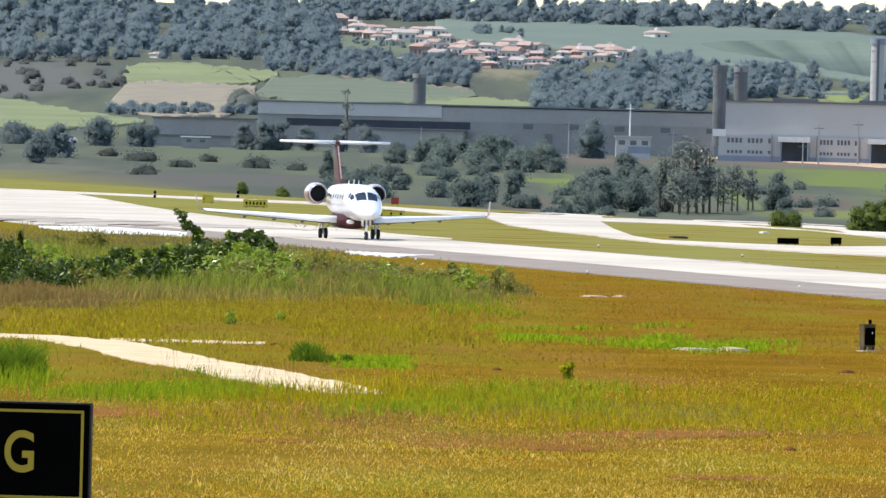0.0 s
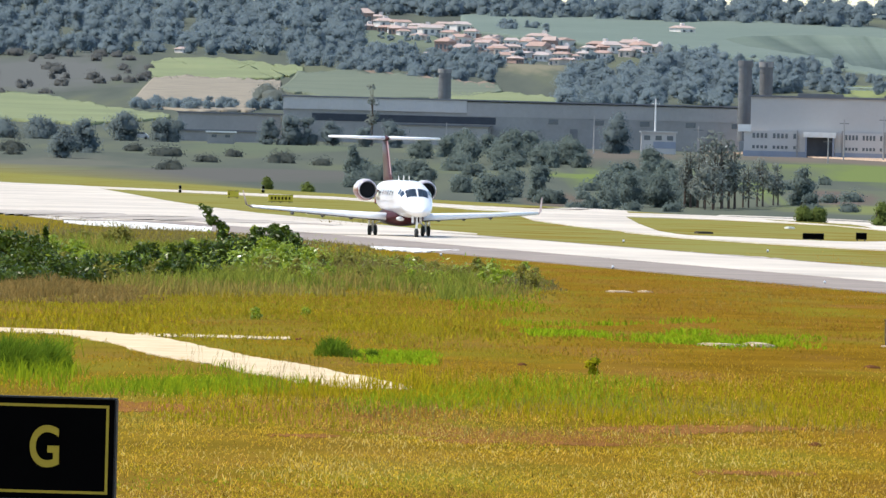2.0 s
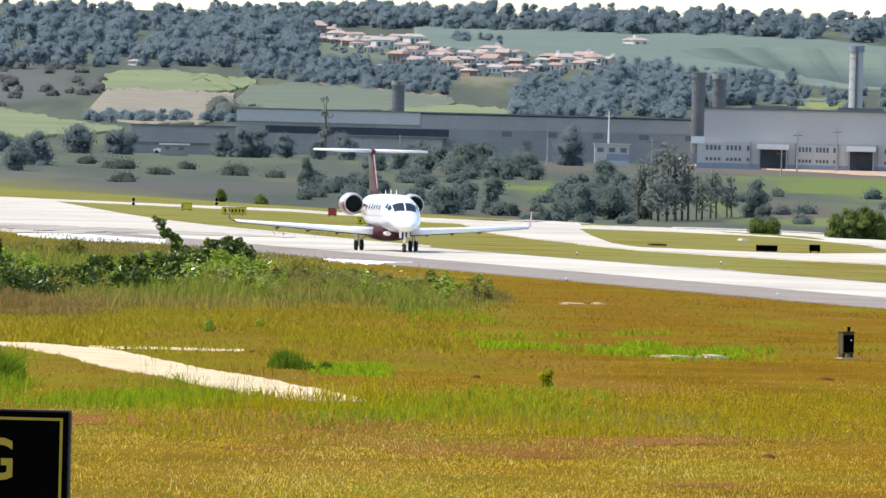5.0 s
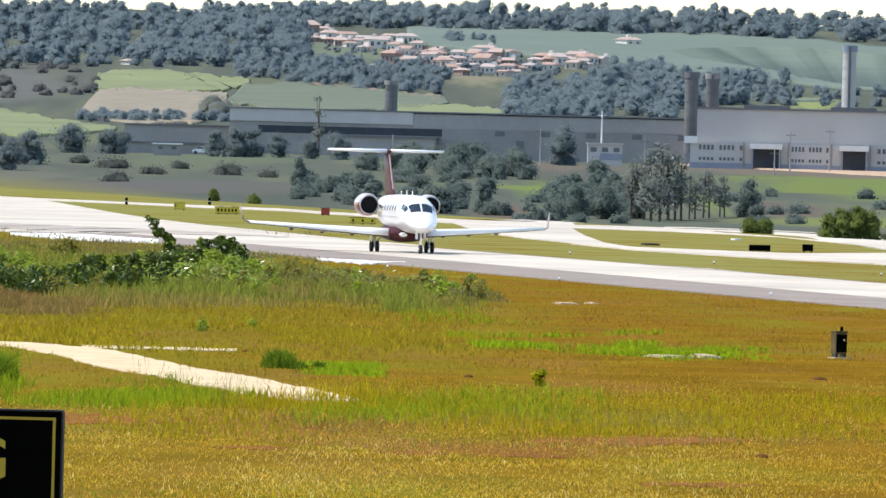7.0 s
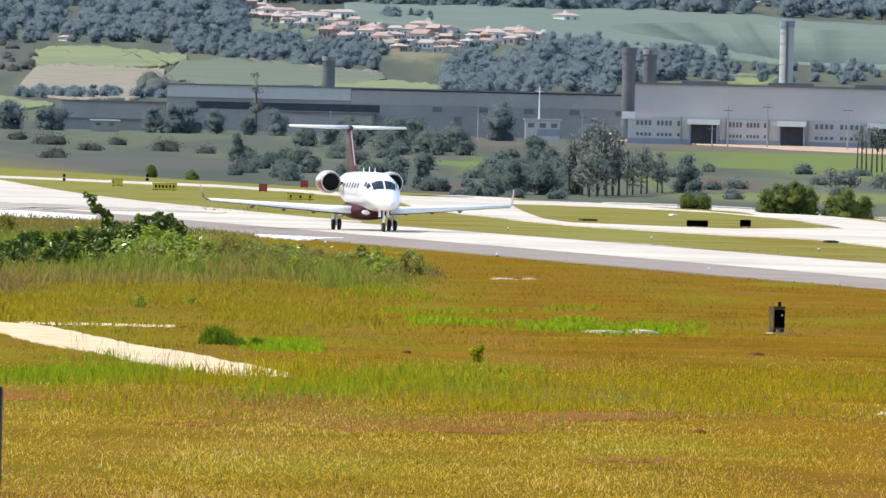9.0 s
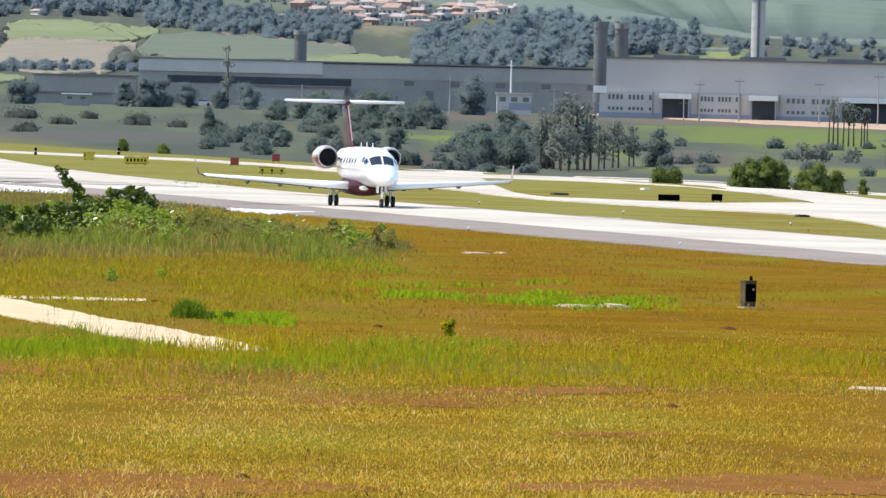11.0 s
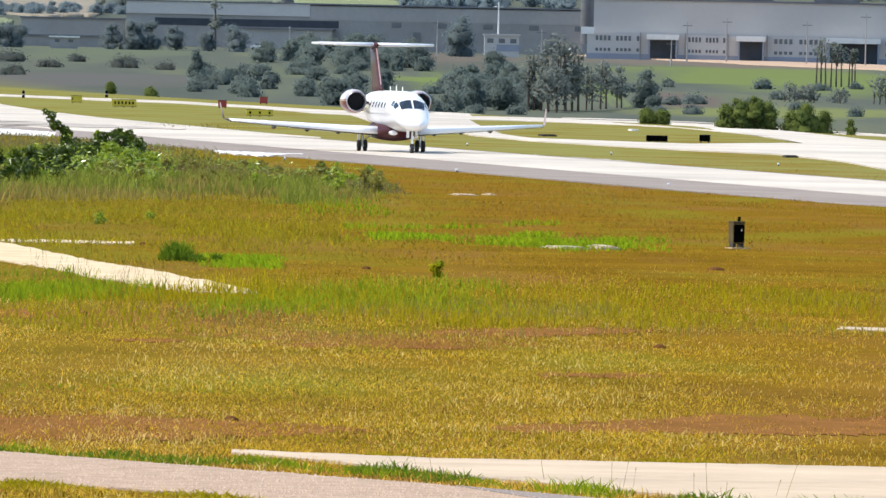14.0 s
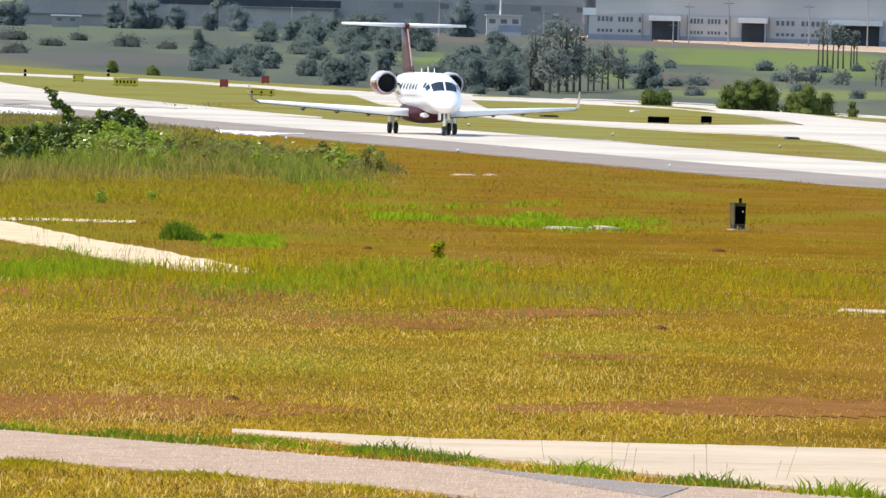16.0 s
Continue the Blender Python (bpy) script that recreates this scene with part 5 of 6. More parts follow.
# shrubs on the bank, fitted to the view: column, top row, width, distance
k = 0
SHRUBS = ((60, 470, 80, 308, "shrub"), (10, 488, 90, 298, "shrub"), (-45, 496, 100, 297, "shrub"), (104, 482, 70, 310, "shrub"), (142, 482, 60, 312, "shrub"), (190, 476, 60, 314, "shrub"), (250, 470, 40, 318, "shrub"), (285, 462, 50, 318, "shrub"), (360, 432, 40, 352, "shrub"),
          (-70, 420, 110, 318, "shrub"), (-30, 412, 100, 318, "shrub"), (15, 414, 70, 316, "shrub"), (40, 438, 50, 322, "shrub"), (0, 450, 90, 306, "shrub"), (32, 482, 60, 303, "shrub"), (-50, 470, 90, 304, "shrub"), (36, 398, 13, 330, "shrub"),
          (55, 426, 60, 332, "shrub_light"), (92, 434, 60, 335, "shrub_light"), (112, 448, 50, 331, "shrub_light"), (66, 456, 60, 323, "shrub_dull"), (84, 464, 60, 318, "shrub"), (120, 460, 70, 319, "shrub"), (156, 460, 64, 320, "shrub"), (186, 452, 60, 322, "shrub"), (204, 434, 46, 336, "shrub"), (226, 432, 38, 338, "shrub"), (206, 458, 44, 324, "shrub"),
          (232, 472, 54, 319, "shrub_dull"), (244, 466, 50, 327, "shrub_light"), (262, 440, 34, 330, "shrub"), (285, 432, 36, 331, "shrub"), (272, 456, 54, 322, "shrub"), (296, 470, 40, 320, "shrub_dull"), (250, 440, 24, 345, "shrub_light"), (298, 430, 22, 345, "shrub_light"), (150, 486, 90, 312, "shrub_dull"),
          (318, 424, 48, 342, "shrub"), (345, 428, 44, 344, "shrub"), (332, 456, 34, 335, "shrub"), (350, 450, 44, 349, "shrub_light"), (374, 430, 44, 360, "shrub"), (400, 420, 40, 361, "shrub"), (414, 408, 42, 362, "shrub"), (440, 400, 36, 363, "shrub"), (458, 402, 34, 364, "shrub"), (448, 414, 50, 361, "shrub"), (476, 420, 36, 362, "shrub"), (430, 430, 60, 356, "shrub_light"), (404, 398, 14, 364, "shrub_light"),
          (462, 442, 62, 354, "shrub_light"), (424, 456, 70, 348, "shrub_light"), (500, 448, 46, 356, "shrub_light"), (380, 458, 60, 347, "shrub_light"), (524, 462, 40, 356, "shrub_light"), (360, 486, 60, 336, "shrub_dull"), (420, 488, 70, 338, "shrub_dull"), (480, 482, 60, 344, "shrub_light"),
          (596, 456, 30, 364, "shrub_dull"), (602, 466, 44, 362, "shrub_dull"), (576, 474, 46, 360, "shrub_dull"), (550, 486, 50, 357, "shrub_dull"), (640, 474, 44, 362, "shrub_dull"), (664, 462, 30, 366, "shrub_dull"), (690, 466, 40, 366, "shrub_dull"), (720, 482, 44, 362, "shrub_dull"), (752, 496, 44, 358, "shrub_dull"), (800, 460, 22, 366, "shrub_dull"), (806, 476, 32, 363, "shrub_dull"), (778, 498, 40, 360, "shrub_dull"),
          (826, 488, 30, 362, "shrub_light"), (850, 500, 34, 360, "shrub_light"), (836, 482, 16, 364, "shrub_dull"), (640, 496, 56, 357, "shrub_dull"), (690, 494, 50, 359, "shrub_dull"), (170, 416, 60, 372, "shrub_dull"), (150, 424, 50, 370, "shrub_dull"), (110, 424, 60, 372, "shrub_dull"))
for b, top, w, d, m in SHRUBS:
    k += 1
    p = on_ground(b, d)
    h = max(0.4, (at_pixel(b, top, d).z - p.z) * 0.97)
    w *= 1.15 * d / FAR
    lab = {"shrub": "dark green leafy shrub on the grassy bank", "shrub_light": "light green weedy shrub on the grassy bank", "shrub_dull": "dull olive weedy shrub on the grassy bank"}[m]
    tree("shrub", p, h, w, M[m], lab, 100 + k, leaves=int(260 + 620 * min(w * h, 2.6)), size=0.085, bare=0.0, lobes=24, category="shrub", group="shrubs on the bank", stems=3)


def leaning_branch():
    """The long shoot that leans out of the shrubs."""
    p = on_ground(396, 361)
    kx = 361 / FAR
    ob = thing("leaning_shrub", p, "dark green shrub with one long leaning branch", "shrub", "shrubs on the bank")
    tip = at_pixel(316, 374, 361) - p
    bm = bmesh.new()
    tube(bm, (0, 0, -0.1), tip * 0.55 + Vector((0, 0, -0.08)), 0.03, 0.018, 7)
    tube(bm, tip * 0.55 + Vector((0, 0, -0.08)), tip, 0.018, 0.006, 6)
    part("branch", bm, M["trunk"], ob)
    rng = np.random.default_rng(77)
    ls = []
    for i in range(20):
        f = 0.2 + 0.8 * i / 19
        c = tip * f + Vector((rng.normal(0, 0.07), rng.normal(0, 0.1), rng.normal(0, 0.09) - 0.06))
        ls.append((c.x, c.y, c.z, 0.3 - 0.17 * f, 0.22, 0.24 - 0.12 * f))
    v, q, _ = leaf_cloud(rng, ls, 1500, 0.08)
    stuff_mesh("crown", v, q, np.zeros((0, 3), int), M["shrub"], "", "", ob)


leaning_branch()
# rank growth on the bank
for seed, n, x0, x1, y0, y1, h, m, lab in ((31, 26000, -18, 2.5, 284, 388, 0.75, "bank_grass", "rank green growth on the bank"), (32, 15000, -18, 3.0, 270, 385, 0.6, "seed_grass", "tall brown seeding grass on the bank"),
                                           (35, 9000, -7.5, 3.0, 345, 378, 0.85, "bank_grass", "tall rank grass on the end of the bank"), (36, 3500, -7.0, 2.5, 348, 374, 0.95, "lush_grass", "tall fresh grass on the end of the bank"),
                                           (33, 5000, -9.5, -4.5, 350, 372, 0.95, "lush_grass", "tall fresh grass between the shrubs"), (34, 18000, -14, -7.6, 258, 318, 0.62, "plume_grass", "purplish feathery grass below the bank"),
                                           (37, 12000, -8.6, -4.8, 322, 362, 1.05, "reed", "tall glossy green reeds between the shrubs"), (38, 9000, -12.5, -4.0, 308, 345, 0.6, "reed", "green weeds below the shrubs"),
                                           (39, 16000, -22, -5, 372, 470, 0.45, "bank_tan", "tall tan grass behind the shrubs"), (40, 12000, -6, 3.2, 335, 372, 0.7, "bank_tan", "dull seeding weeds on the end of the bank")):
    rng = np.random.default_rng(seed)
    x, y = rng.uniform(x0, x1, n), rng.uniform(y0, y1, n)
    nz = value_noise(x * 0.9, y * 0.3, seed)
    edge = np.minimum(np.minimum(x - x0, x1 - x) / 2.5, np.minimum(y - y0, y1 - y) / 22)
    wild = value_noise(x * 0.5, y * 0.12, seed + 3)
    msk = (nz > 0.3) & ((lateral(x, y) < 70.5) & ((y > 272 + 56 * wild) | (m == "plume_grass"))) & ((x > -10.2) | (y > 326) | (m == "plume_grass")) & (edge > rng.uniform(0, 1, n) * value_noise(x * 1.3, y * 0.6, 5) * 1.6)
    x, y, nz, edge = x[msk], y[msk], nz[msk], np.clip(edge[msk], 0.25, 1)
    v, q, t = blade_mesh(rng, x, y, h * (0.2 + 1.1 * nz) * edge * rng.uniform(0.5, 1.1, len(x)), 0.04 * rng.uniform(0.6, 1.3, len(x)), 0.7)
    stuff_mesh("bank_growth", v, q, t, M[m], lab, "grass")

def glossy_flecks(seed, n, x0, x1, y0, y1, h0, h1):
    """Small upturned glossy leaves that catch the sun above the bank growth."""
    rng = np.random.default_rng(seed)
    x, y = rng.uniform(x0, x1, n), rng.uniform(y0, y1, n)
    z = terrain(x, y) + rng.uniform(h0, h1, n)
    c = np.stack([x, y, z], -1)
    a = rng.normal(0, 1, (n, 3)) * np.array([1, 1, 0.35])
    a /= np.linalg.norm(a, axis=1)[:, None]
    b = np.cross(a, rng.normal(0, 0.5, (n, 3)) + np.array([0, -0.3, 1.0]))
    b /= np.linalg.norm(b, axis=1)[:, None]
    s = rng.uniform(0.05, 0.11, n)[:, None]
    v = np.stack([c - a * s, c - b * s * 0.3, c + a * s, c + b * s * 0.3], 1).reshape(-1, 3)
    i = np.arange(n) * 4
    stuff_mesh("bank_leaves", v, np.stack([i, i + 1, i + 2, i + 3], -1), np.zeros((0, 3), int), M["gloss_leaf"], "glossy pale green leaves among the bank growth", "leaves")


glossy_flecks(81, 800, -9.2, -4.4, 324, 362, 0.35, 1.05)
glossy_flecks(82, 350, -13.5, -8.5, 308, 350, 0.3, 1.0)
glossy_flecks(83, 350, -5.0, 2.4, 336, 368, 0.25, 0.8)
rw = random.Random(12)
for i in range(46):
    x, y = rw.uniform(-11.0, 2.2), rw.uniform(318, 366)
    hw = rw.uniform(0.45, 0.95)
    tree("weed", (x, y, float(terrain(x, y))), hw, hw * rw.uniform(0.7, 1.3), M[rw.choice(["shrub_dull", "shrub_light", "shrub_dull"])], "leafy green weed among the bank grass", 800 + i, leaves=170, size=0.075, bare=0.0, lobes=9, category="weed", group="weeds on the bank", stems=3)
for b, c, h, w, m, lab, sz in ((1006, 672, 0.36, 0.26, "yellow_herb", "small yellow-flowering weed in the grass", 0.045), (408, 575, 0.25, 0.45, "shrub_light", "small olive weed in the grass", 0.045), (497, 568, 0.18, 0.3, "shrub_light", "small olive weed in the grass", 0.045)):
    p = ground_at(b, c)
    k += 1
    tree("weed", p, h, w, M[m], lab, 200 + k, leaves=170, size=sz, bare=-0.05, lobes=8, category="weed", group="weeds in the grass", stems=4)


def tussock(b, c, h, w, n, label, seed):
    """A clump of long blades that fan out from the middle."""
    rng = np.random.default_rng(seed)
    p = ground_at(b, c)
    r = w * 0.5 * np.sqrt(rng.uniform(0, 1, n))
    a = rng.uniform(0, 2 * np.pi, n)
    x, y = p.x + r * np.cos(a) * 0.8, p.y + r * np.sin(a) * 1.5
    hh = h * (1.1 - 0.8 * (r / (w * 0.5)) ** 2) * rng.uniform(0.6, 1.1, n)
    v, q, t = blade_mesh(rng, x, y, hh, 0.018 * rng.uniform(0.6, 1.4, n), 0.8)
    v = v - np.array(p)
    ob = thing("tussock", p, label, "grass tussock", "grass tussocks")
    stuff_mesh("grass_clump", v, q, t, M["lush_dark"], "", "", ob)


tussock(545, 640, 0.4, 0.78, 1500, "dense dark green grass tussock", 91)
tussock(580, 642, 0.2, 0.4, 400, "dark green grass tussock", 92)
tussock(614, 643, 0.2, 0.3, 400, "small dark green tussock", 93)
tussock(36, 668, 0.6, 1.0, 1900, "tall green grass clump beside the path", 94)
tussock(-26, 672, 0.68, 1.0, 1900, "tall green grass clump beside the path", 95)


def seed_stalks(seed, pts, n, h, label):
    """Thin pale stems with small heads, standing above the turf."""
    rng = np.random.default_rng(seed)
    bm = bmesh.new()
    for _ in range(n):
        b, c = pts[rng.integers(len(pts))]
        p = ground_at(b + rng.uniform(-60, 60), c + rng.uniform(-6, 6))
        hh = h * rng.uniform(0.5, 1.1)
        q = p + Vector((rng.uniform(-0.4, 0.4) * hh, rng.uniform(-0.3, 0.3) * hh, hh))
        tube(bm, p - Vector((0, 0, 0.02)), q, 0.0016, 0.001, 4, False)
        tube(bm, q, q + (q - p) * 0.18, 0.003, 0.001, 4, False)
    tagged(part("seed_stalks", bm, M["seed_grass"]), label, "grass", kind="stuff")


seed_stalks(61, [(1180, 1035), (1290, 1045), (1450, 1062), (1560, 1072), (1000, 1020)], 12, 0.2, "thin dry seed stalks beside the path")
seed_stalks(62, [(330, 690), (420, 705), (480, 712), (560, 712)], 90, 0.5, "thin dry seed stalks beside the sandy path")
p = ground_at(425, 925)
bm = bmesh.new()
tube(bm, (0, 0, -0.02), (0.03, 0, 0.09), 0.006, 0.005, 6)
tube(bm, (0.03, 0, 0.09), (0.1, 0, 0.15), 0.005, 0.003, 6)
tube(bm, (0.03, 0, 0.09), (0.13, 0, 0.11), 0.004, 0.003, 6)
stalk = part("dry_stalk", bm, M["straw_glint"])
stalk.matrix_world = Matrix.Translation(p)
tagged(stalk, "bleached bent stalk standing in the turf", "dry stalk")

# ---- beyond the airfield ----
NEAR = 950.0


def far_at(b, c, near=NEAR):
    return ground_at(b, c, near)


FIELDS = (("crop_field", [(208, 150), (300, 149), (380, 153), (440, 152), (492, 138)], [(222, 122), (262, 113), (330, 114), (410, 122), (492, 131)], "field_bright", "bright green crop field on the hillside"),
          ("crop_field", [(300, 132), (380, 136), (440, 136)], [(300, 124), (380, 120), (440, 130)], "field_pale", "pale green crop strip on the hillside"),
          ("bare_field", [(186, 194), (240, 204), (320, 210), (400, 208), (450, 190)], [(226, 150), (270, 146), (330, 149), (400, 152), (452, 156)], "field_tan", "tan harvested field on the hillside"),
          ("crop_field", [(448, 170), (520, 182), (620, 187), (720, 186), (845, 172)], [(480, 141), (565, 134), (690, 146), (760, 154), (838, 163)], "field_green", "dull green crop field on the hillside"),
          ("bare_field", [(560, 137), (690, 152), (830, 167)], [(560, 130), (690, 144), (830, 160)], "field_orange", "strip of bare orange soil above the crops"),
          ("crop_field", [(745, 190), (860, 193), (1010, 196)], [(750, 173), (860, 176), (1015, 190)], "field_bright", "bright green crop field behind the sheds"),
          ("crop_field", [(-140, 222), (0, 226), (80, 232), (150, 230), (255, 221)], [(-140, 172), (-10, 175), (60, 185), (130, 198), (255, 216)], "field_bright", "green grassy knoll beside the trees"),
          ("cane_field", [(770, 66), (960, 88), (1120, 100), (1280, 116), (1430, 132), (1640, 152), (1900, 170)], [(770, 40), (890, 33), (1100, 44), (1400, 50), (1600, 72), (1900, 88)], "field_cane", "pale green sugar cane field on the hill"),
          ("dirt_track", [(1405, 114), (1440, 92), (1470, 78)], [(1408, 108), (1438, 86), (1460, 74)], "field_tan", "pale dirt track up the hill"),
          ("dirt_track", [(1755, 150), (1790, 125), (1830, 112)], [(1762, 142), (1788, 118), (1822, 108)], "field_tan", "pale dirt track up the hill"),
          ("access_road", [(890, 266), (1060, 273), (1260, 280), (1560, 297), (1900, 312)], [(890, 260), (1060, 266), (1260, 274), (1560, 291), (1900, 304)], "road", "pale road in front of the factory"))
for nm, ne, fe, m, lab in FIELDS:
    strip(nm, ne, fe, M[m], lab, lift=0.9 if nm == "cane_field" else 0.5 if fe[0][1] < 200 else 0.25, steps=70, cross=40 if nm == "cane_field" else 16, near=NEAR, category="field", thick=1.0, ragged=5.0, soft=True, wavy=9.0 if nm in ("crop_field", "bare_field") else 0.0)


def frame_of(b0, b1, c_base, d0, d1=None):
    """Left and right foot of a facade."""
    d1 = d1 or d0
    p, q = at_pixel(b0, c_base, d0), at_pixel(b1, c_base + (b1 - b0) * math.tan(radians(TILT)), d1)
    q.z = p.z
    return p, q


def facade_thing(name, b0, b1, c_base, d0, d1, label, category):
    p, q = frame_of(b0, b1, c_base, d0, d1)
    v = q - p
    ob = thing(name, p, label, category, rz=math.atan2(v.y, v.x))
    return ob, v.length


def factory():
    ob, L = facade_thing("factory", 1282, 1990, 283, 2100, 2096, "long pale grey factory hall with loading bays", "factory")
    s = 2090 / FAR
    h = 104 * s
    dp = 60
    part("wall", boxed(0, 0.3, -3, L, dp, h), M["cladding"], ob, "pale ribbed upper cladding")
    for i in range(int(L / 5)):
        part("cladding_panel", boxed(i * 5 + 0.006, 0.28, h * 0.43, i * 5 + 4.994, 0.3, h - 0.05), M["cladding"], ob)
    part("lower_wall", boxed(-1.2, -1.2, -3, L, 0.29, h * 0.42), M["cladding_light"], ob, "pale lower office front")
    part("roof", boxed(-0.4, -0.1, h, L, dp + 0.3, h + 0.35), M["fibre_roof"], ob)
    part("plinth", boxed(-1.3, -1.35, -3, L, -1.21, 0.9), M["blue_band"], ob, "dull blue base band")
    for i, x in enumerate(np.arange(9, L - 8, 17)):
        part("roof_vent", boxed(x, 3, h + 0.35, x + 9, 6, h + 0.9, 0.1), M["rusty"], ob)
    for f0, f1, st in ((1285, 1365, 5), (1450, 1518, 5), (1602, 1700, 6), (1800, 1880, 5)):
        for lvl, hh in ((h * 0.3, 0.95), (h * 0.12, 0.6)):
            n = 11
            for i in range(n):
                if i % st == 4:
                    continue
                x = ((f0 + (f1 - f0) * (i + 0.2) / n) - 1282) * s
                w = part("window", boxed(x, -1.27, lvl, x + (f1 - f0) * s / n * 0.62, -1.19, lvl + hh), M["window"], ob)
    for b0, b1 in ((1381, 1432), (1540, 1586), (1700, 1790), (1890, 1960)):
        x0, x1 = (b0 - 1282) * s, (b1 - 1282) * s
        # flat panel on the wall, painted as the bay's shade
        bay = part("loading_bay", boxed(x0, -1.55, -0.6, x1, -1.4, h * 0.33), M["bay_shade"], ob, "loading bay, its inner shade a dark panel")
        part("canopy", boxed(x0 - 0.4, -4.5, h * 0.33, x1 + 0.3, -1.3, h * 0.42, 0.05), M["white_plain"], bay, "white canopy")
        part("post", boxed(x1 - 0.3, -4.4, -1.5, x1, -4.1, h * 0.33), M["blue_band"], bay)
        part("post", boxed(x0, -4.4, -1.5, x0 + 0.3, -4.1, h * 0.33), M["blue_band"], bay)
    for b0 in (1365, 1445, 1520, 1590):
        x = (b0 - 1282) * s
        part("downpipe", boxed(x, -1.5, 0, x + 0.25, -1.2, h * 0.45), M["cladding_grey"], ob)
    part("notice", boxed(-2.4, -1.6, 4.6, 0.2, -1.45, 6.0), M["white_plain"], ob, "white notice board")


factory()


def long_shed():
    ob, L = facade_thing("long_warehouse", 454, 1262, 243, 2225, 2215, "long low grey warehouse with pale fascia", "warehouse")
    s = 2200 / FAR
    h = 62 * s
    part("wall", boxed(0, 1.5, -2, L, 45, h), M["cladding_grey"], ob, "grey weathered wall")
    n = 16
    Lf = 331 * s
    for i in range(n):
        part("fascia_panel", boxed(i * Lf / n + 0.01, 1.2, h - 2.3, (i + 1) * Lf / n - 0.01, 1.48, h + 0.2), M["cladding_light"], ob, "")
    for i in range(20):
        x0 = Lf + i * (L - Lf) / 20
        part("fascia_panel", boxed(x0 + 0.01, 1.42, h - 2.9, x0 + (L - Lf) / 20 - 0.01, 1.48, h - 0.2), M["cladding_mid"], ob)
    part("roof", boxed(-0.3, 1.0, h + 0.2, L, 46, h + 0.5), M["fibre_roof"], ob)
    # flat strip on the wall in the same painted shade
    part("shade_band", boxed(6, 1.42, h - 4.6, Lf + 6, 1.49, h - 3.1), M["bay_shade"], ob, "dark strip painting the shade under the fascia")
    part("lean_to", boxed(24, -3.0, -2, Lf + 5, 1.4, h - 5.1), M["cladding_mid"], ob, "grey lean-to")
    part("lean_to_roof", boxed(23.6, -3.5, h - 5.1, Lf + 5.4, 1.41, h - 4.8), M["fibre_roof"], ob)
    for i, x in enumerate(np.arange(Lf + 12, L - 4, 9.5)):
        part("door", boxed(x, 1.35, -1, x + 1.6, 1.49, 1.6 + (i % 3) * 0.5), M["rusty"], ob)
        part("window", boxed(x + 5, 1.4, 3.0, x + 7, 1.49, 4.0), M["window"], ob)


long_shed()


def simple_building(name, b0, b1, c_base, hpx, d, label, mw, mr, depth=10, windows=3, pitch=0.0, category="building"):
    ob, L = facade_thing(name, b0, b1, c_base, d, d, label, category)
    h = hpx * d / FAR
    part("wall", boxed(0, 0, -2, L, depth, h), M[mw], ob)
    if pitch:
        bm = bmesh.new()
        a = [Vector((-0.3, -0.3, h)), Vector((L + 0.3, -0.3, h)), Vector((L + 0.3, depth + 0.3, h)), Vector((-0.3, depth + 0.3, h))]
        r = [Vector((L * 0.2, depth / 2, h + pitch)), Vector((L * 0.8, depth / 2, h + pitch))]
        vs = [bm.verts.new(v) for v in a + r]
        for f in ((0, 1, 5, 4), (2, 3, 4, 5), (1, 2, 5), (3, 0, 4), (0, 3, 2, 1)):
            bm.faces.new([vs[i] for i in f])
        part("roof", bm, M[mr], ob)
    else:
        part("roof", boxed(-0.3, -0.4, h, L + 0.3, depth + 0.3, h + 0.3), M[mr], ob)
    for i in range(windows):
        x = L * (i + 0.5) / windows
        part("window", boxed(x - L * 0.09, -0.06, h * 0.45, x + L * 0.09, 0.03, h * 0.78), M["window"], ob)
    return ob, L, h


simple_building("low_shed", 270, 452, 238, 29, 2250, "low grey shed beside the warehouse", "cladding_mid", "fibre_roof", 15, 0)
simple_building("low_shed", 250, 420, 262, 22, 2150, "low dark boundary building behind trees", "cladding_grey", "fibre_roof", 6, 0)
gh, L, h = simple_building("gatehouse", 1090, 1151, 267, 24, 2080, "small pale gatehouse with flat roof", "cladding_light", "cladding_light", 6, 3)
part("blue_panel", boxed(L * 0.35, -0.1, -0.4, L, -0.02, 0.9), M["blue_band"], gh)
ob = thing("mast", at_pixel(1114, 262, 2085), "tall thin pale mast beside the gatehouse", "mast")
part("pole", tube(bmesh.new(), (0, 0, -1), (0, 0, 78 * 2085 / FAR), 0.22, 0.12), M["white_plain"], ob)
part("cross_bar", tube(bmesh.new(), (-0.8, 0, 7.6), (0.8, 0, 7.6), 0.06), M["white_plain"], ob)


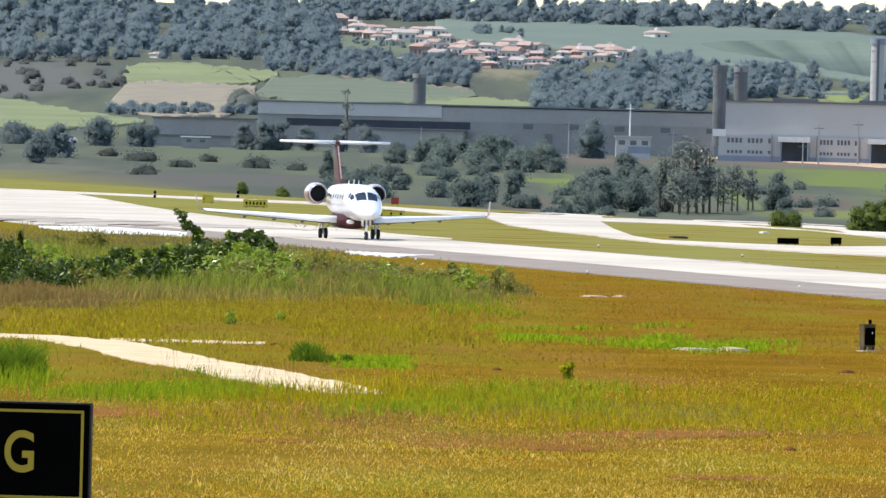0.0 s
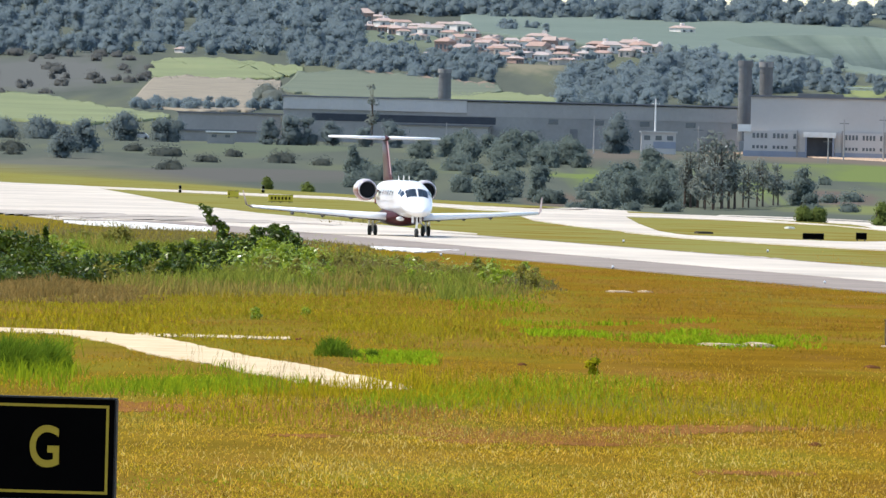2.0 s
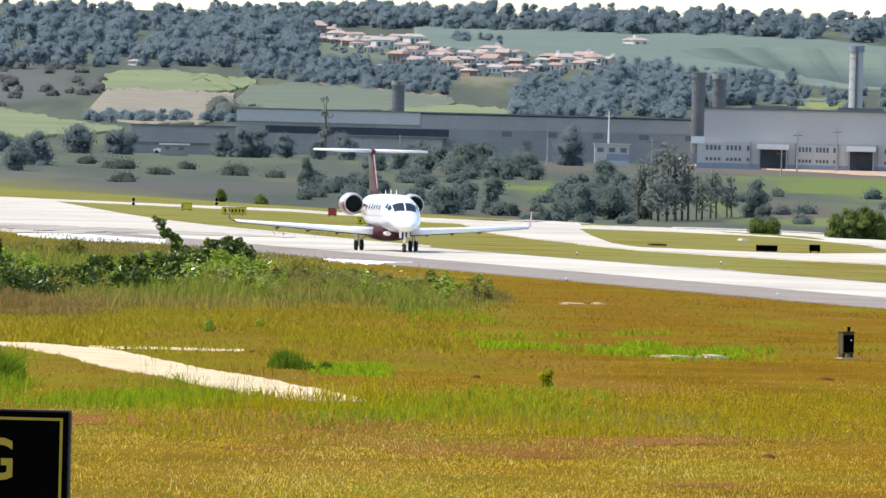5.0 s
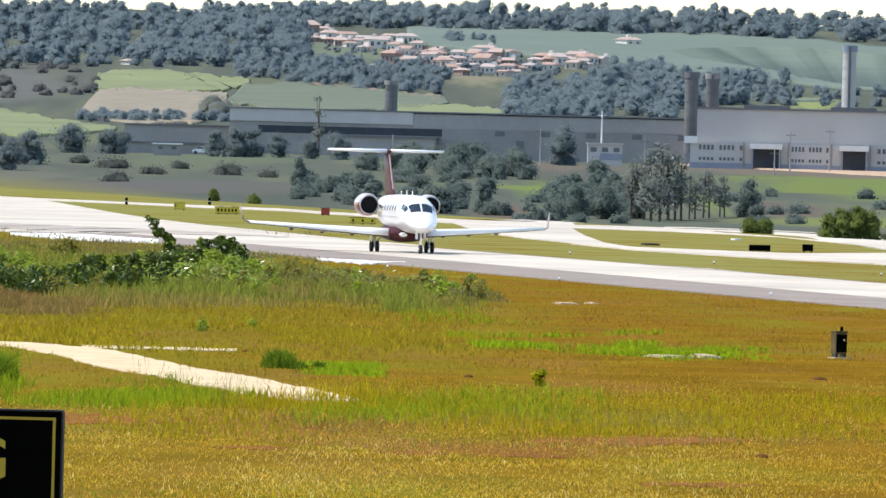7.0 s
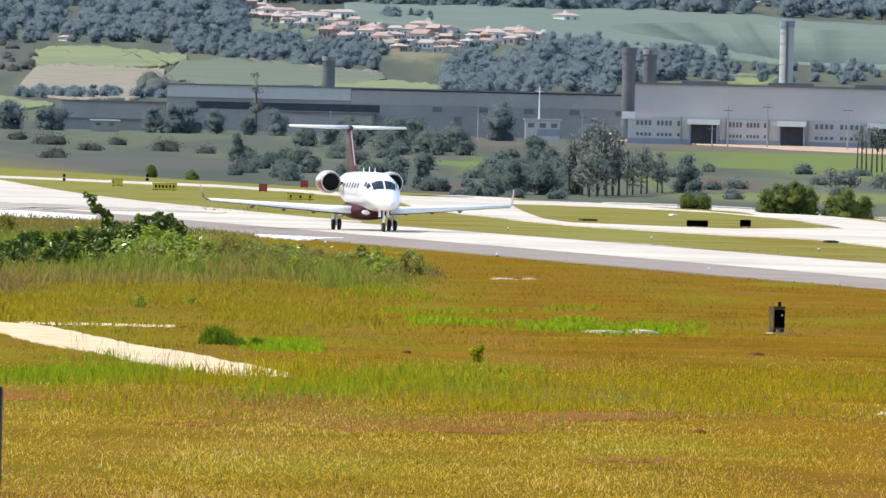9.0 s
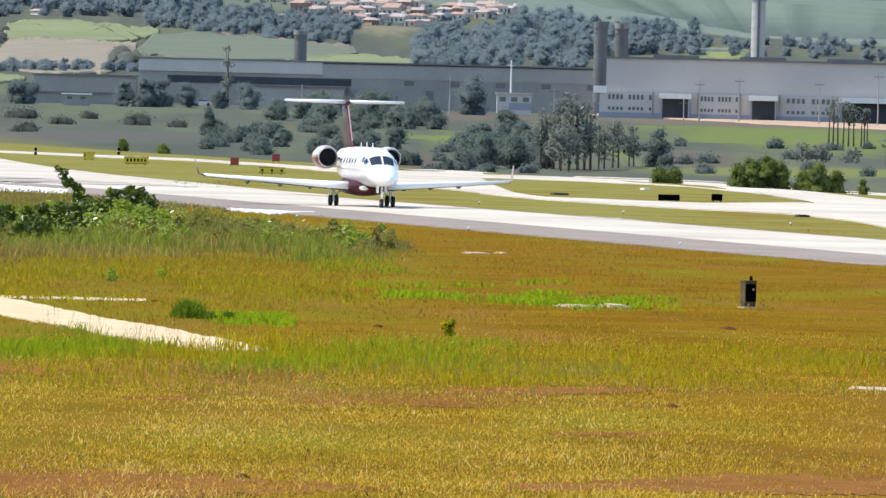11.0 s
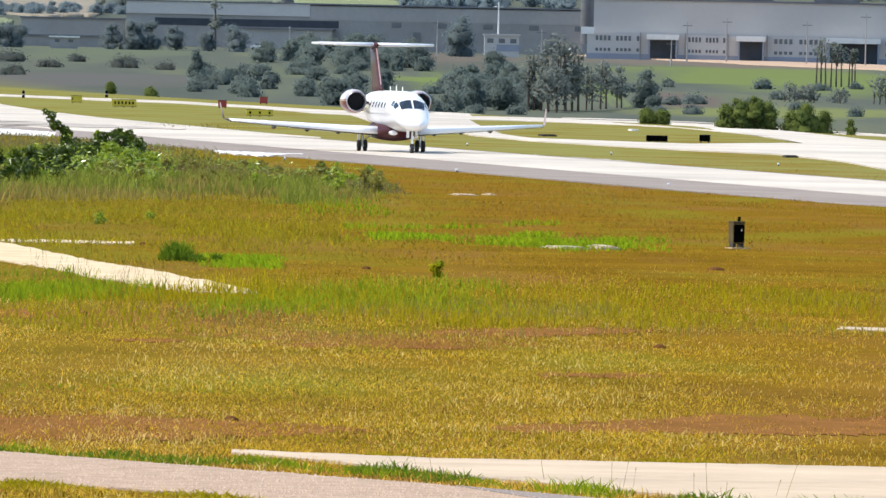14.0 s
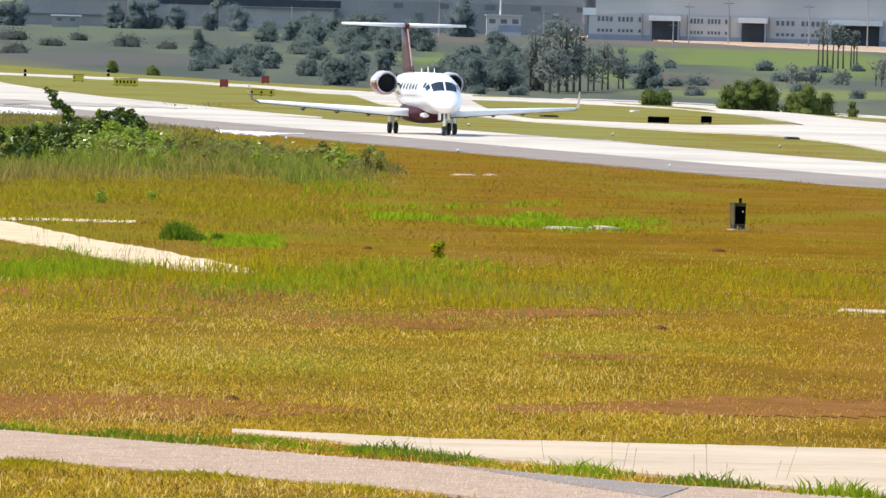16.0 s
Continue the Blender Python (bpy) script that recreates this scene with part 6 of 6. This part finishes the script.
def tower(name, b, c0, c1, wpx, d, label, m, cap, base=0):
    """Silo or water tower: ringed shaft with a wider head."""
    p = at_pixel(b, c0, d)
    ob = thing(name, p, label, "tower")
    s = d / FAR
    h, r = (c0 - c1) * s, wpx * s / 2
    rings = []
    for z, q in ((-3, 1), (0, 1), (h * 0.97, 0.96), (h * 0.98, 1.02), (h, 1.0)):
        rings.append([Vector((q * r * math.cos(a), q * r * math.sin(a), z)) for a in np.linspace(0, 2 * math.pi, 20, endpoint=False)])
    part("shaft", loft(rings), M[m], ob, "", False)
    n = 7
    for i in range(1, n):
        part("hoop", tube(bmesh.new(), (0, 0, h * i / n - 0.12), (0, 0, h * i / n + 0.12), r * 1.04, r * 1.04, 20), M[m], ob)
    part("head", tube(bmesh.new(), (0, 0, h * 0.93), (0, 0, h + 0.25), r * 1.1, r * 1.12, 20), M[cap], ob)
    part("ladder", boxed(-0.25, -r - 0.25, 0, 0.25, -r * 0.98, h), M["rusty"], ob)


tower("silo", 1272, 232, 118, 24, 2180, "tall weathered concrete silo behind the factory", "rusty", "rusty")
tower("silo", 1309, 232, 120, 24, 2185, "tall weathered concrete silo behind the factory", "rusty", "cladding_grey")
tower("water_tower", 741, 215, 133, 23, 2450, "brownish concrete water tower behind the warehouse", "rusty", "cladding_grey")
tower("white_tower", 1551, 200, 70, 25, 2300, "tall white water tower with blue band", "cladding_light", "blue_band")

# grey walls stand for the shade below an open canopy
sh, L, h = simple_building("bus_shelter", 322, 370, 259, 15, 2030, "small roadside shelter, grey walls for canopy shade, white flat roof", "cladding_grey", "white_plain", 3, 2)


def house(b, c, wpx, hpx, seed):
    rng = random.Random(seed)
    p = far_at(b, c, 3000)
    s = p.y / FAR
    w, h, d = wpx * s, hpx * s, rng.uniform(6, 10)
    tone = rng.choice(["white", "cream", "brick", "white"])
    lab = {"white": "pale rendered house with clay tile roof", "cream": "cream rendered house with clay tile roof", "brick": "unrendered brick house with clay tile roof"}[tone]
    ob = thing("house", p, lab, "house", "houses of the hillside town", rz=rng.uniform(-0.5, 0.5))
    mw = {"white": "house_white", "cream": "render_wall", "brick": "brickwall"}[tone]
    part("wall", boxed(-w / 2, 0, -4, w / 2, d, h), M[mw], ob)
    if rng.random() < 0.5:
        sx = rng.choice([-1, 1])
        ext = part("annexe", boxed(sx * w / 2 - (w * 0.3 if sx < 0 else 0), 1.5, -4, sx * w / 2 + (0 if sx < 0 else w * 0.3), d * 0.8, h * 0.62), M[rng.choice(["house_white", "render_wall", "brickwall"])], ob, "lower annexe")
        part("annexe_roof", boxed(sx * w / 2 - (w * 0.33 if sx < 0 else 0), 1.2, h * 0.62, sx * w / 2 + (0 if sx < 0 else w * 0.33), d * 0.85, h * 0.68), M[rng.choice(["terracotta", "roof_white"])], ext)
    if rng.random() < 0.3:
        part("water_tank", boxed(w * 0.1, d * 0.7, h, w * 0.1 + 1.6, d * 0.7 + 1.6, h * 1.25 + 1.2, 0.2), M["house_white"], ob)
    rh = h * rng.uniform(0.25, 0.45)
    bm = bmesh.new()
    e = 0.5
    a = [Vector((-w / 2 - e, -e, h - 0.1)), Vector((w / 2 + e, -e, h - 0.1)), Vector((w / 2 + e, d + e, h - 0.1)), Vector((-w / 2 - e, d + e, h - 0.1))]
    q = rng.choice([0.0, 0.25])
    r = [Vector((-w / 2 * (1 - q), d / 2, h + rh)), Vector((w / 2 * (1 - q), d / 2, h + rh))]
    vs = [bm.verts.new(v) for v in a + r]
    for f in ((0, 1, 5, 4), (2, 3, 4, 5), (1, 2, 5), (3, 0, 4), (0, 3, 2, 1)):
        bm.faces.new([vs[i] for i in f])
    part("roof", bm, M[rng.choice(["terracotta", "terracotta_pale", "terracotta_pale", "roof_white"])], ob)
    n = rng.choice([2, 3])
    for i in range(n):
        x = -w / 2 + w * (i + 0.5) / n
        part("door" if i == 0 else "window", boxed(x - w * 0.08, -0.08, h * (0.05 if i == 0 else 0.3), x + w * 0.08, 0.02, h * 0.7), M["window"], ob)


HOUSES = [(595, 52, 42, 20), (640, 58, 26, 12), (668, 60, 30, 12), (652, 70, 22, 11), (700, 66, 24, 12), (720, 72, 36, 14), (748, 63, 26, 12), (776, 66, 26, 14), (745, 82, 22, 16), (762, 90, 24, 16),
          (735, 102, 26, 20), (776, 108, 40, 15), (712, 112, 18, 9), (806, 100, 26, 16), (828, 96, 22, 14), (842, 108, 24, 14), (860, 92, 24, 12), (882, 100, 20, 18), (905, 86, 38, 14), (900, 108, 30, 18), (925, 98, 22, 18),
          (875, 122, 14, 10), (912, 118, 24, 12), (945, 116, 26, 12), (935, 124, 20, 10), (960, 122, 18, 8), (1008, 100, 34, 14), (1040, 104, 30, 16), (1072, 98, 40, 14), (1098, 102, 24, 14), (1060, 110, 24, 12), (1172, 70, 28, 12),
          (820, 84, 18, 10), (690, 80, 18, 9), (620, 48, 20, 10), (790, 122, 18, 8), (1020, 112, 20, 10), (285, 104, 14, 8), (505, 30, 20, 8), (1795, 90, 30, 10)]
rh = random.Random(8)
for b, c in ((660, 66), (690, 70), (730, 66), (760, 74), (790, 78), (815, 92), (835, 102), (850, 116), (870, 110), (890, 92), (915, 112), (928, 106), (950, 106), (970, 116), (1025, 104), (1050, 98), (1085, 106), (765, 100), (745, 94), (705, 62), (1000, 104), (1015, 98), (1032, 110), (1062, 104), (1078, 108), (1110, 104), (985, 112), (780, 92), (800, 88), (610, 60), (632, 66), (676, 72), (868, 100), (880, 112), (896, 100), (940, 92)):
    HOUSES.append((b + rh.uniform(-4, 4), c + rh.uniform(-3, 3), rh.uniform(16, 26), rh.uniform(8, 13)))
for i, (b, c, w, h) in enumerate(HOUSES):
    house(b, c, w, h, 400 + i)

gl, L, h = simple_building("greenhouse", 1418, 1527, 168, 5, far_at(1472, 168, 2300).y, "long low white greenhouse on the hill", "white_plain", "white_plain", 8, 0)


def pylon():
    """Power line tower among the trees, with pale insulators."""
    d = 1480
    p = at_pixel(1223, 372, d)
    p.z = float(terrain(p.x, p.y))
    s = d / FAR
    ob = thing("power_pylon", p, "dark lattice power pylon with pale insulators", "pylon")
    z = [at_pixel(1223, c, d).z - p.z for c in (327, 298, 268)]
    top = z[2] + 1.0
    bm = bmesh.new()
    for x, y in ((-0.9, -0.9), (0.9, -0.9), (0.9, 0.9), (-0.9, 0.9)):
        tube(bm, (x, y, -0.5), (x * 0.3, y * 0.3, top), 0.06, 0.04, 5)
    for i in range(8):
        f0, f1 = i / 8, (i + 1) / 8
        k0, k1 = 0.9 - 0.63 * f0, 0.9 - 0.63 * f1
        for sy in (-1, 1):
            tube(bm, (-k0, sy * k0, top * f0), (k1, sy * k1, top * f1), 0.03, 0.03, 4)
            tube(bm, (k0, sy * k0, top * f0), (-k1, sy * k1, top * f1), 0.03, 0.03, 4)
    part("lattice", bm, M["rusty"], ob)
    for zz in z:
        arm = part("crossarm", tube(bmesh.new(), (-26 * s, 0, zz), (26 * s, 0, zz), 0.05, 0.05, 5), M["rusty"], ob)
        for x in (-20, 20):
            bm = bmesh.new()
            tube(bm, ((x - 10) * s, 0, zz - 0.1), (x * s, 0, zz + 0.14), 0.1, 0.1, 6)
            tube(bm, (x * s, 0, zz + 0.14), ((x + 10) * s, 0, zz - 0.02), 0.1, 0.1, 6)
            part("insulator", bm, M["white_plain"], arm, "pale insulators")


pylon()


def street_pole(b, c0, c1, d):
    p = at_pixel(b, c0, d)
    ob = thing("utility_pole", p, "thin grey utility pole by the road", "pole", "utility poles")
    s = d / FAR
    h = (c0 - c1) * s
    part("pole", tube(bmesh.new(), (0, 0, -2.0), (0, 0, h), 0.16, 0.1), M["cladding_mid"], ob)
    part("cross_bar", boxed(-0.9, -0.06, h - 0.8, 0.9, 0.06, h - 0.65), M["rusty"], ob)


for b, c0, c1, d in ((1006, 268, 214, 2020), (1420, 304, 252, 1900), (1448, 292, 220, 2000), (1518, 292, 214, 2000), (1660, 300, 220, 1990), (1764, 304, 206, 1980), (745, 250, 226, 2180), (502, 246, 222, 2180), (1190, 300, 232, 2000)):
    street_pole(b, c0, c1, d)


# trees fitted to the view: pixel column, foot, top and width, distance (0: where the sight line meets the ground)
def far_tree(b, c0, c1, wpx, m, seed, d=0, leaves=900, size=None, bare=0.2, label="", stems=1, lobes=10):
    p = far_at(b, c0) if not d else at_pixel(b, c0, d)
    if d:
        p.z = float(terrain(p.x, p.y))
    s = p.y / FAR
    h = at_pixel(b, c1, p.y).z - p.z
    tree("tree", p, max(h, 1.0), wpx * s, M[m], label or "dark green broadleaf tree on the slope", seed, leaves=leaves, size=size or max(0.22, wpx * s * 0.06), bare=bare, lobes=lobes, group="trees of the valley", stems=stems, shell=bare < 0.1, soft=True)


rt = random.Random(5)
TREES = [(1070, 375, 312, 52, "haze_tree_mid"), (1120, 376, 320, 60, "haze_tree_mid"), (1030, 376, 345, 50, "haze_tree_mid"), (1375, 372, 298, 54, "haze_tree_mid"), (1390, 384, 350, 40, "haze_tree_mid"), (820, 366, 318, 70, "haze_tree_mid"), (905, 366, 300, 36, "haze_tree_mid"), (860, 300, 238, 70, "haze_tree_mid"),
         (580, 330, 262, 40, "haze_tree_mid"), (960, 300, 258, 60, "haze_tree_mid"), (1110, 305, 270, 60, "haze_tree_mid"), (700, 290, 250, 50, "haze_tree_mid"), (432, 199, 158, 80, "haze_tree_open"), (660, 345, 320, 60, "haze_tree_mid"), (770, 350, 325, 50, "haze_tree_mid"), (940, 370, 350, 40, "haze_tree_mid"), (1000, 380, 355, 40, "haze_tree_mid"),
         (-40, 275, 222, 80, "haze_tree_far"), (30, 272, 215, 70, "haze_tree_far"), (70, 290, 232, 60, "haze_tree_far"), (105, 280, 220, 70, "haze_tree_far"), (175, 272, 208, 80, "haze_tree_far"), (240, 265, 215, 60, "haze_tree_far"), (262, 262, 212, 60, "haze_tree_far"), 
         (430, 246, 218, 50, "haze_tree_far"), (470, 244, 208, 60, "haze_tree_far"), (500, 244, 214, 40, "haze_tree_far"), (545, 246, 222, 50, "haze_tree_far"), (650, 250, 222, 60, "haze_tree_far"), (600, 250, 226, 40, "haze_tree_far"), (1050, 250, 205, 70, "haze_tree_far")]
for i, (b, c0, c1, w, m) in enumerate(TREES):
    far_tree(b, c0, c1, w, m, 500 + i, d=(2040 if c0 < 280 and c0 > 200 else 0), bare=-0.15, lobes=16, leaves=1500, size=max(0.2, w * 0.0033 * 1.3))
for i, (b, c0, c1, w) in enumerate(((1172, 376, 262, 56), (1196, 376, 246, 70), (1225, 378, 238, 84), (1250, 378, 258, 60), (1275, 376, 290, 56), (1300, 374, 280, 56), (1328, 372, 296, 46), (1210, 380, 300, 80))):
    far_tree(b, c0, c1, w, "haze_tree_open", 560 + i, leaves=620, bare=0.12, label="thin open-crowned tree with visible trunk", stems=2, lobes=12)
for i, (b, c0, c1, w) in enumerate(((1685, 352, 250, 46), (1712, 352, 256, 52), (1740, 352, 262, 30))):
    far_tree(b, c0, c1, w, "haze_tree_open", 570 + i, d=1500, leaves=220, bare=0.5, label="spindly grey tree with bare trunks", stems=3)
for i, (b, c0, c1, w) in enumerate(((1630, 366, 322, 50), (1665, 366, 330, 50), (1790, 366, 312, 60), (1830, 380, 330, 70), (1720, 376, 340, 50))):
    far_tree(b, c0, c1, w, "haze_tree_open", 580 + i, d=1300, leaves=300, bare=0.1, label="grey-green shrubby tree on the slope", stems=3)
for i, (b, c0, c1, w) in enumerate(((1518, 402, 356, 46), (1540, 402, 350, 56), (1568, 402, 347, 52), (1592, 402, 358, 40), (1632, 408, 374, 44), (1660, 410, 361, 66), (1692, 412, 371, 46), (1738, 412, 389, 24), (1404, 392, 381, 40), (1376, 392, 383, 44), (500, 350, 336, 30), (428, 336, 322, 24))):
    far_tree(b, c0, c1, w, "bush_bright", 590 + i, d=775 if b > 1000 else 1120, leaves=1500, size=0.12, bare=-0.1, lobes=26, label="bright green leafy bush at the airfield edge", stems=4)
far_tree(614, 225, 148, 42, "haze_tree_open", 610, d=2150, leaves=190, size=0.42, bare=0.12, label="lone tall thin tree with clumped foliage", lobes=7)


def wood(name, m, label, seed, n, window, hpx, wpx, leaves=330, near=2300.0, foot=None):
    """A far wood: many crowns and trunks in one piece."""
    rng = np.random.default_rng(seed)
    vs, qs, ts, ns, tot = [], [], [], [], 0
    for _ in range(n):
        b = rng.uniform(window[0], window[1])
        f = (b - window[0]) / (window[1] - window[0])
        c = rng.uniform(window[2] + (window[4] - window[2]) * f, window[3] + (window[5] - window[3]) * f)
        p = far_at(b, c, near)
        s = p.y / FAR
        h, w = hpx * s * rng.uniform(0.65, 1.25), wpx * s * rng.uniform(0.7, 1.3)
        ls = crown_lobes(rng, w, h, -h * 0.1, 8, big=1.15)
        v, q, t, nn = full_crown(rng, ls, int(leaves * 1.7), max(w * 0.042, 0.2))
        ns.append(nn)
        ts.append(t + tot)
        vs.append(v + np.array(p))
        qs.append(q + tot)
        tot += len(v)
    stuff_mesh(name, np.concatenate(vs), np.concatenate(qs), np.concatenate(ts), M[m], label, "woodland", None, np.concatenate(ns))


# windows: pixel columns, then far and near foot at the first column, far and near foot at the last
wood("woodland", "haze_wood", "dark hazy woodland on the hillside", 701, 460, (-180, 590, 8, 112, 30, 108), 42, 42)
wood("woodland", "haze_wood", "dark hazy woodland along the ridge", 702, 420, (540, 1950, 20, 34, 44, 74), 40, 40, near=3500.0)
wood("woodland", "haze_wood", "dark hazy trees below the hill town", 703, 170, (470, 850, 84, 128, 120, 160), 26, 30)
wood("woodland", "haze_wood", "dark hazy trees below the hill town", 704, 105, (950, 1115, 140, 205, 140, 205), 30, 40)
wood("woodland", "haze_wood", "dark hazy trees around the silos", 716, 100, (1100, 1262, 114, 200, 116, 205), 36, 42)
wood("woodland", "haze_wood", "dark hazy trees behind the factory", 705, 80, (1240, 1440, 130, 178, 130, 180), 32, 34)
wood("woodland", "haze_wood", "scattered hazy trees on the far slope", 706, 60, (1430, 1950, 148, 178, 165, 190), 22, 28)
wood("woodland", "haze_scrub_far", "dull scrub on the far slope", 707, 60, (-180, 220, 108, 190, 108, 170), 12, 30, leaves=120)
wood("woodland", "haze_wood", "hazy shrubs in front of the fields", 708, 60, (195, 470, 196, 206, 196, 206), 18, 26)
wood("woodland", "haze_wood", "hazy trees among the houses", 709, 90, (620, 1110, 70, 118, 95, 130), 14, 18, leaves=60)
wood("woodland", "haze_wood", "single hazy trees on the cane hill", 710, 10, (845, 935, 60, 70, 60, 70), 20, 22)
wood("scrub", "haze_scrub_soft", "low dull scrub on the slope beyond the runway", 711, 12, (-180, 640, 266, 306, 280, 325), 9, 60, leaves=300, near=NEAR)
wood("scrub", "haze_tree_mid", "dark thicket in the dip beyond the runway", 713, 30, (560, 980, 290, 360, 300, 372), 26, 50, leaves=520, near=NEAR)
wood("scrub", "haze_tree_mid", "dark trees along the foot of the sheds", 714, 30, (740, 1000, 262, 300, 272, 310), 40, 52, leaves=420, near=NEAR)
wood("scrub", "haze_tree_mid", "dark thicket below the gatehouse", 715, 36, (1010, 1180, 330, 378, 330, 380), 36, 44, leaves=420, near=NEAR)
wood("scrub", "haze_tree_mid", "low dull scrub on the slope below the factory", 712, 36, (960, 1950, 330, 385, 340, 398), 12, 44, leaves=260, near=NEAR)


def far_car():
    ob = thing("car", (0, 0, 0), "small white car on the road before the sheds", "car")
    prof = [(-1.7, 0.3), (-1.72, 0.8), (-1.1, 0.92), (-0.6, 1.32), (0.7, 1.34), (1.3, 0.9), (1.68, 0.72), (1.7, 0.3)]
    bm = loft([[Vector((x, y, z)) for x, z in prof] for y in (-0.85, -0.8, 0.8, 0.85)])
    part("body", bm, M["white"], ob)
    for y in (-0.86, 0.86):
        part("side_window", boxed(-0.75, y - 0.01, 0.98, 0.9, y + 0.01, 1.3, 0.005), M["window"], ob)
    for x in (-1.1, 1.1):
        for y in (-0.75, 0.75):
            part("wheel", tube(bmesh.new(), (x, y - 0.1, 0.31), (x, y + 0.1, 0.31), 0.31, n=14), M["rubber"], ob)
    return ob


car = far_car()


# ---- movement ----
def motions():
    gear_mid = at_pixel(618, 422.7, 563.0)
    lat = lateral(gear_mid.x, gear_mid.y)
    s0 = gear_mid.dot(AX)
    yaw = math.degrees(math.atan2(-AX.y, -AX.x))
    way = [(0.0, 0.0), (2.0, 8.8), (4.5, 18.5), (7.0, 28.0), (9.0, 36.0), (11.5, 46.2), (14.0, 56.7), (16.0, 65.3)]
    rows = []
    for t, s in way:
        p = along(lat, s0 - s, 0.0)
        rows.append((t, pose(p.x, p.y, 0.0, 0, 0, yaw)))
    walk(jet, rows)
    a, b = at_pixel(122, 252, 2045), at_pixel(772, 275, 2045)
    a.z, b.z = float(terrain(a.x, a.y)) + 0.02, float(terrain(b.x, b.y)) + 0.02
    ride = []
    for t in (0.0, 4.0, 8.0, 12.0, 16.0):
        p = a.lerp(b, t / 16)
        ride.append((t, pose(p.x, p.y, float(terrain(p.x, p.y)) + 0.38)))
    walk(car, ride)


motions()
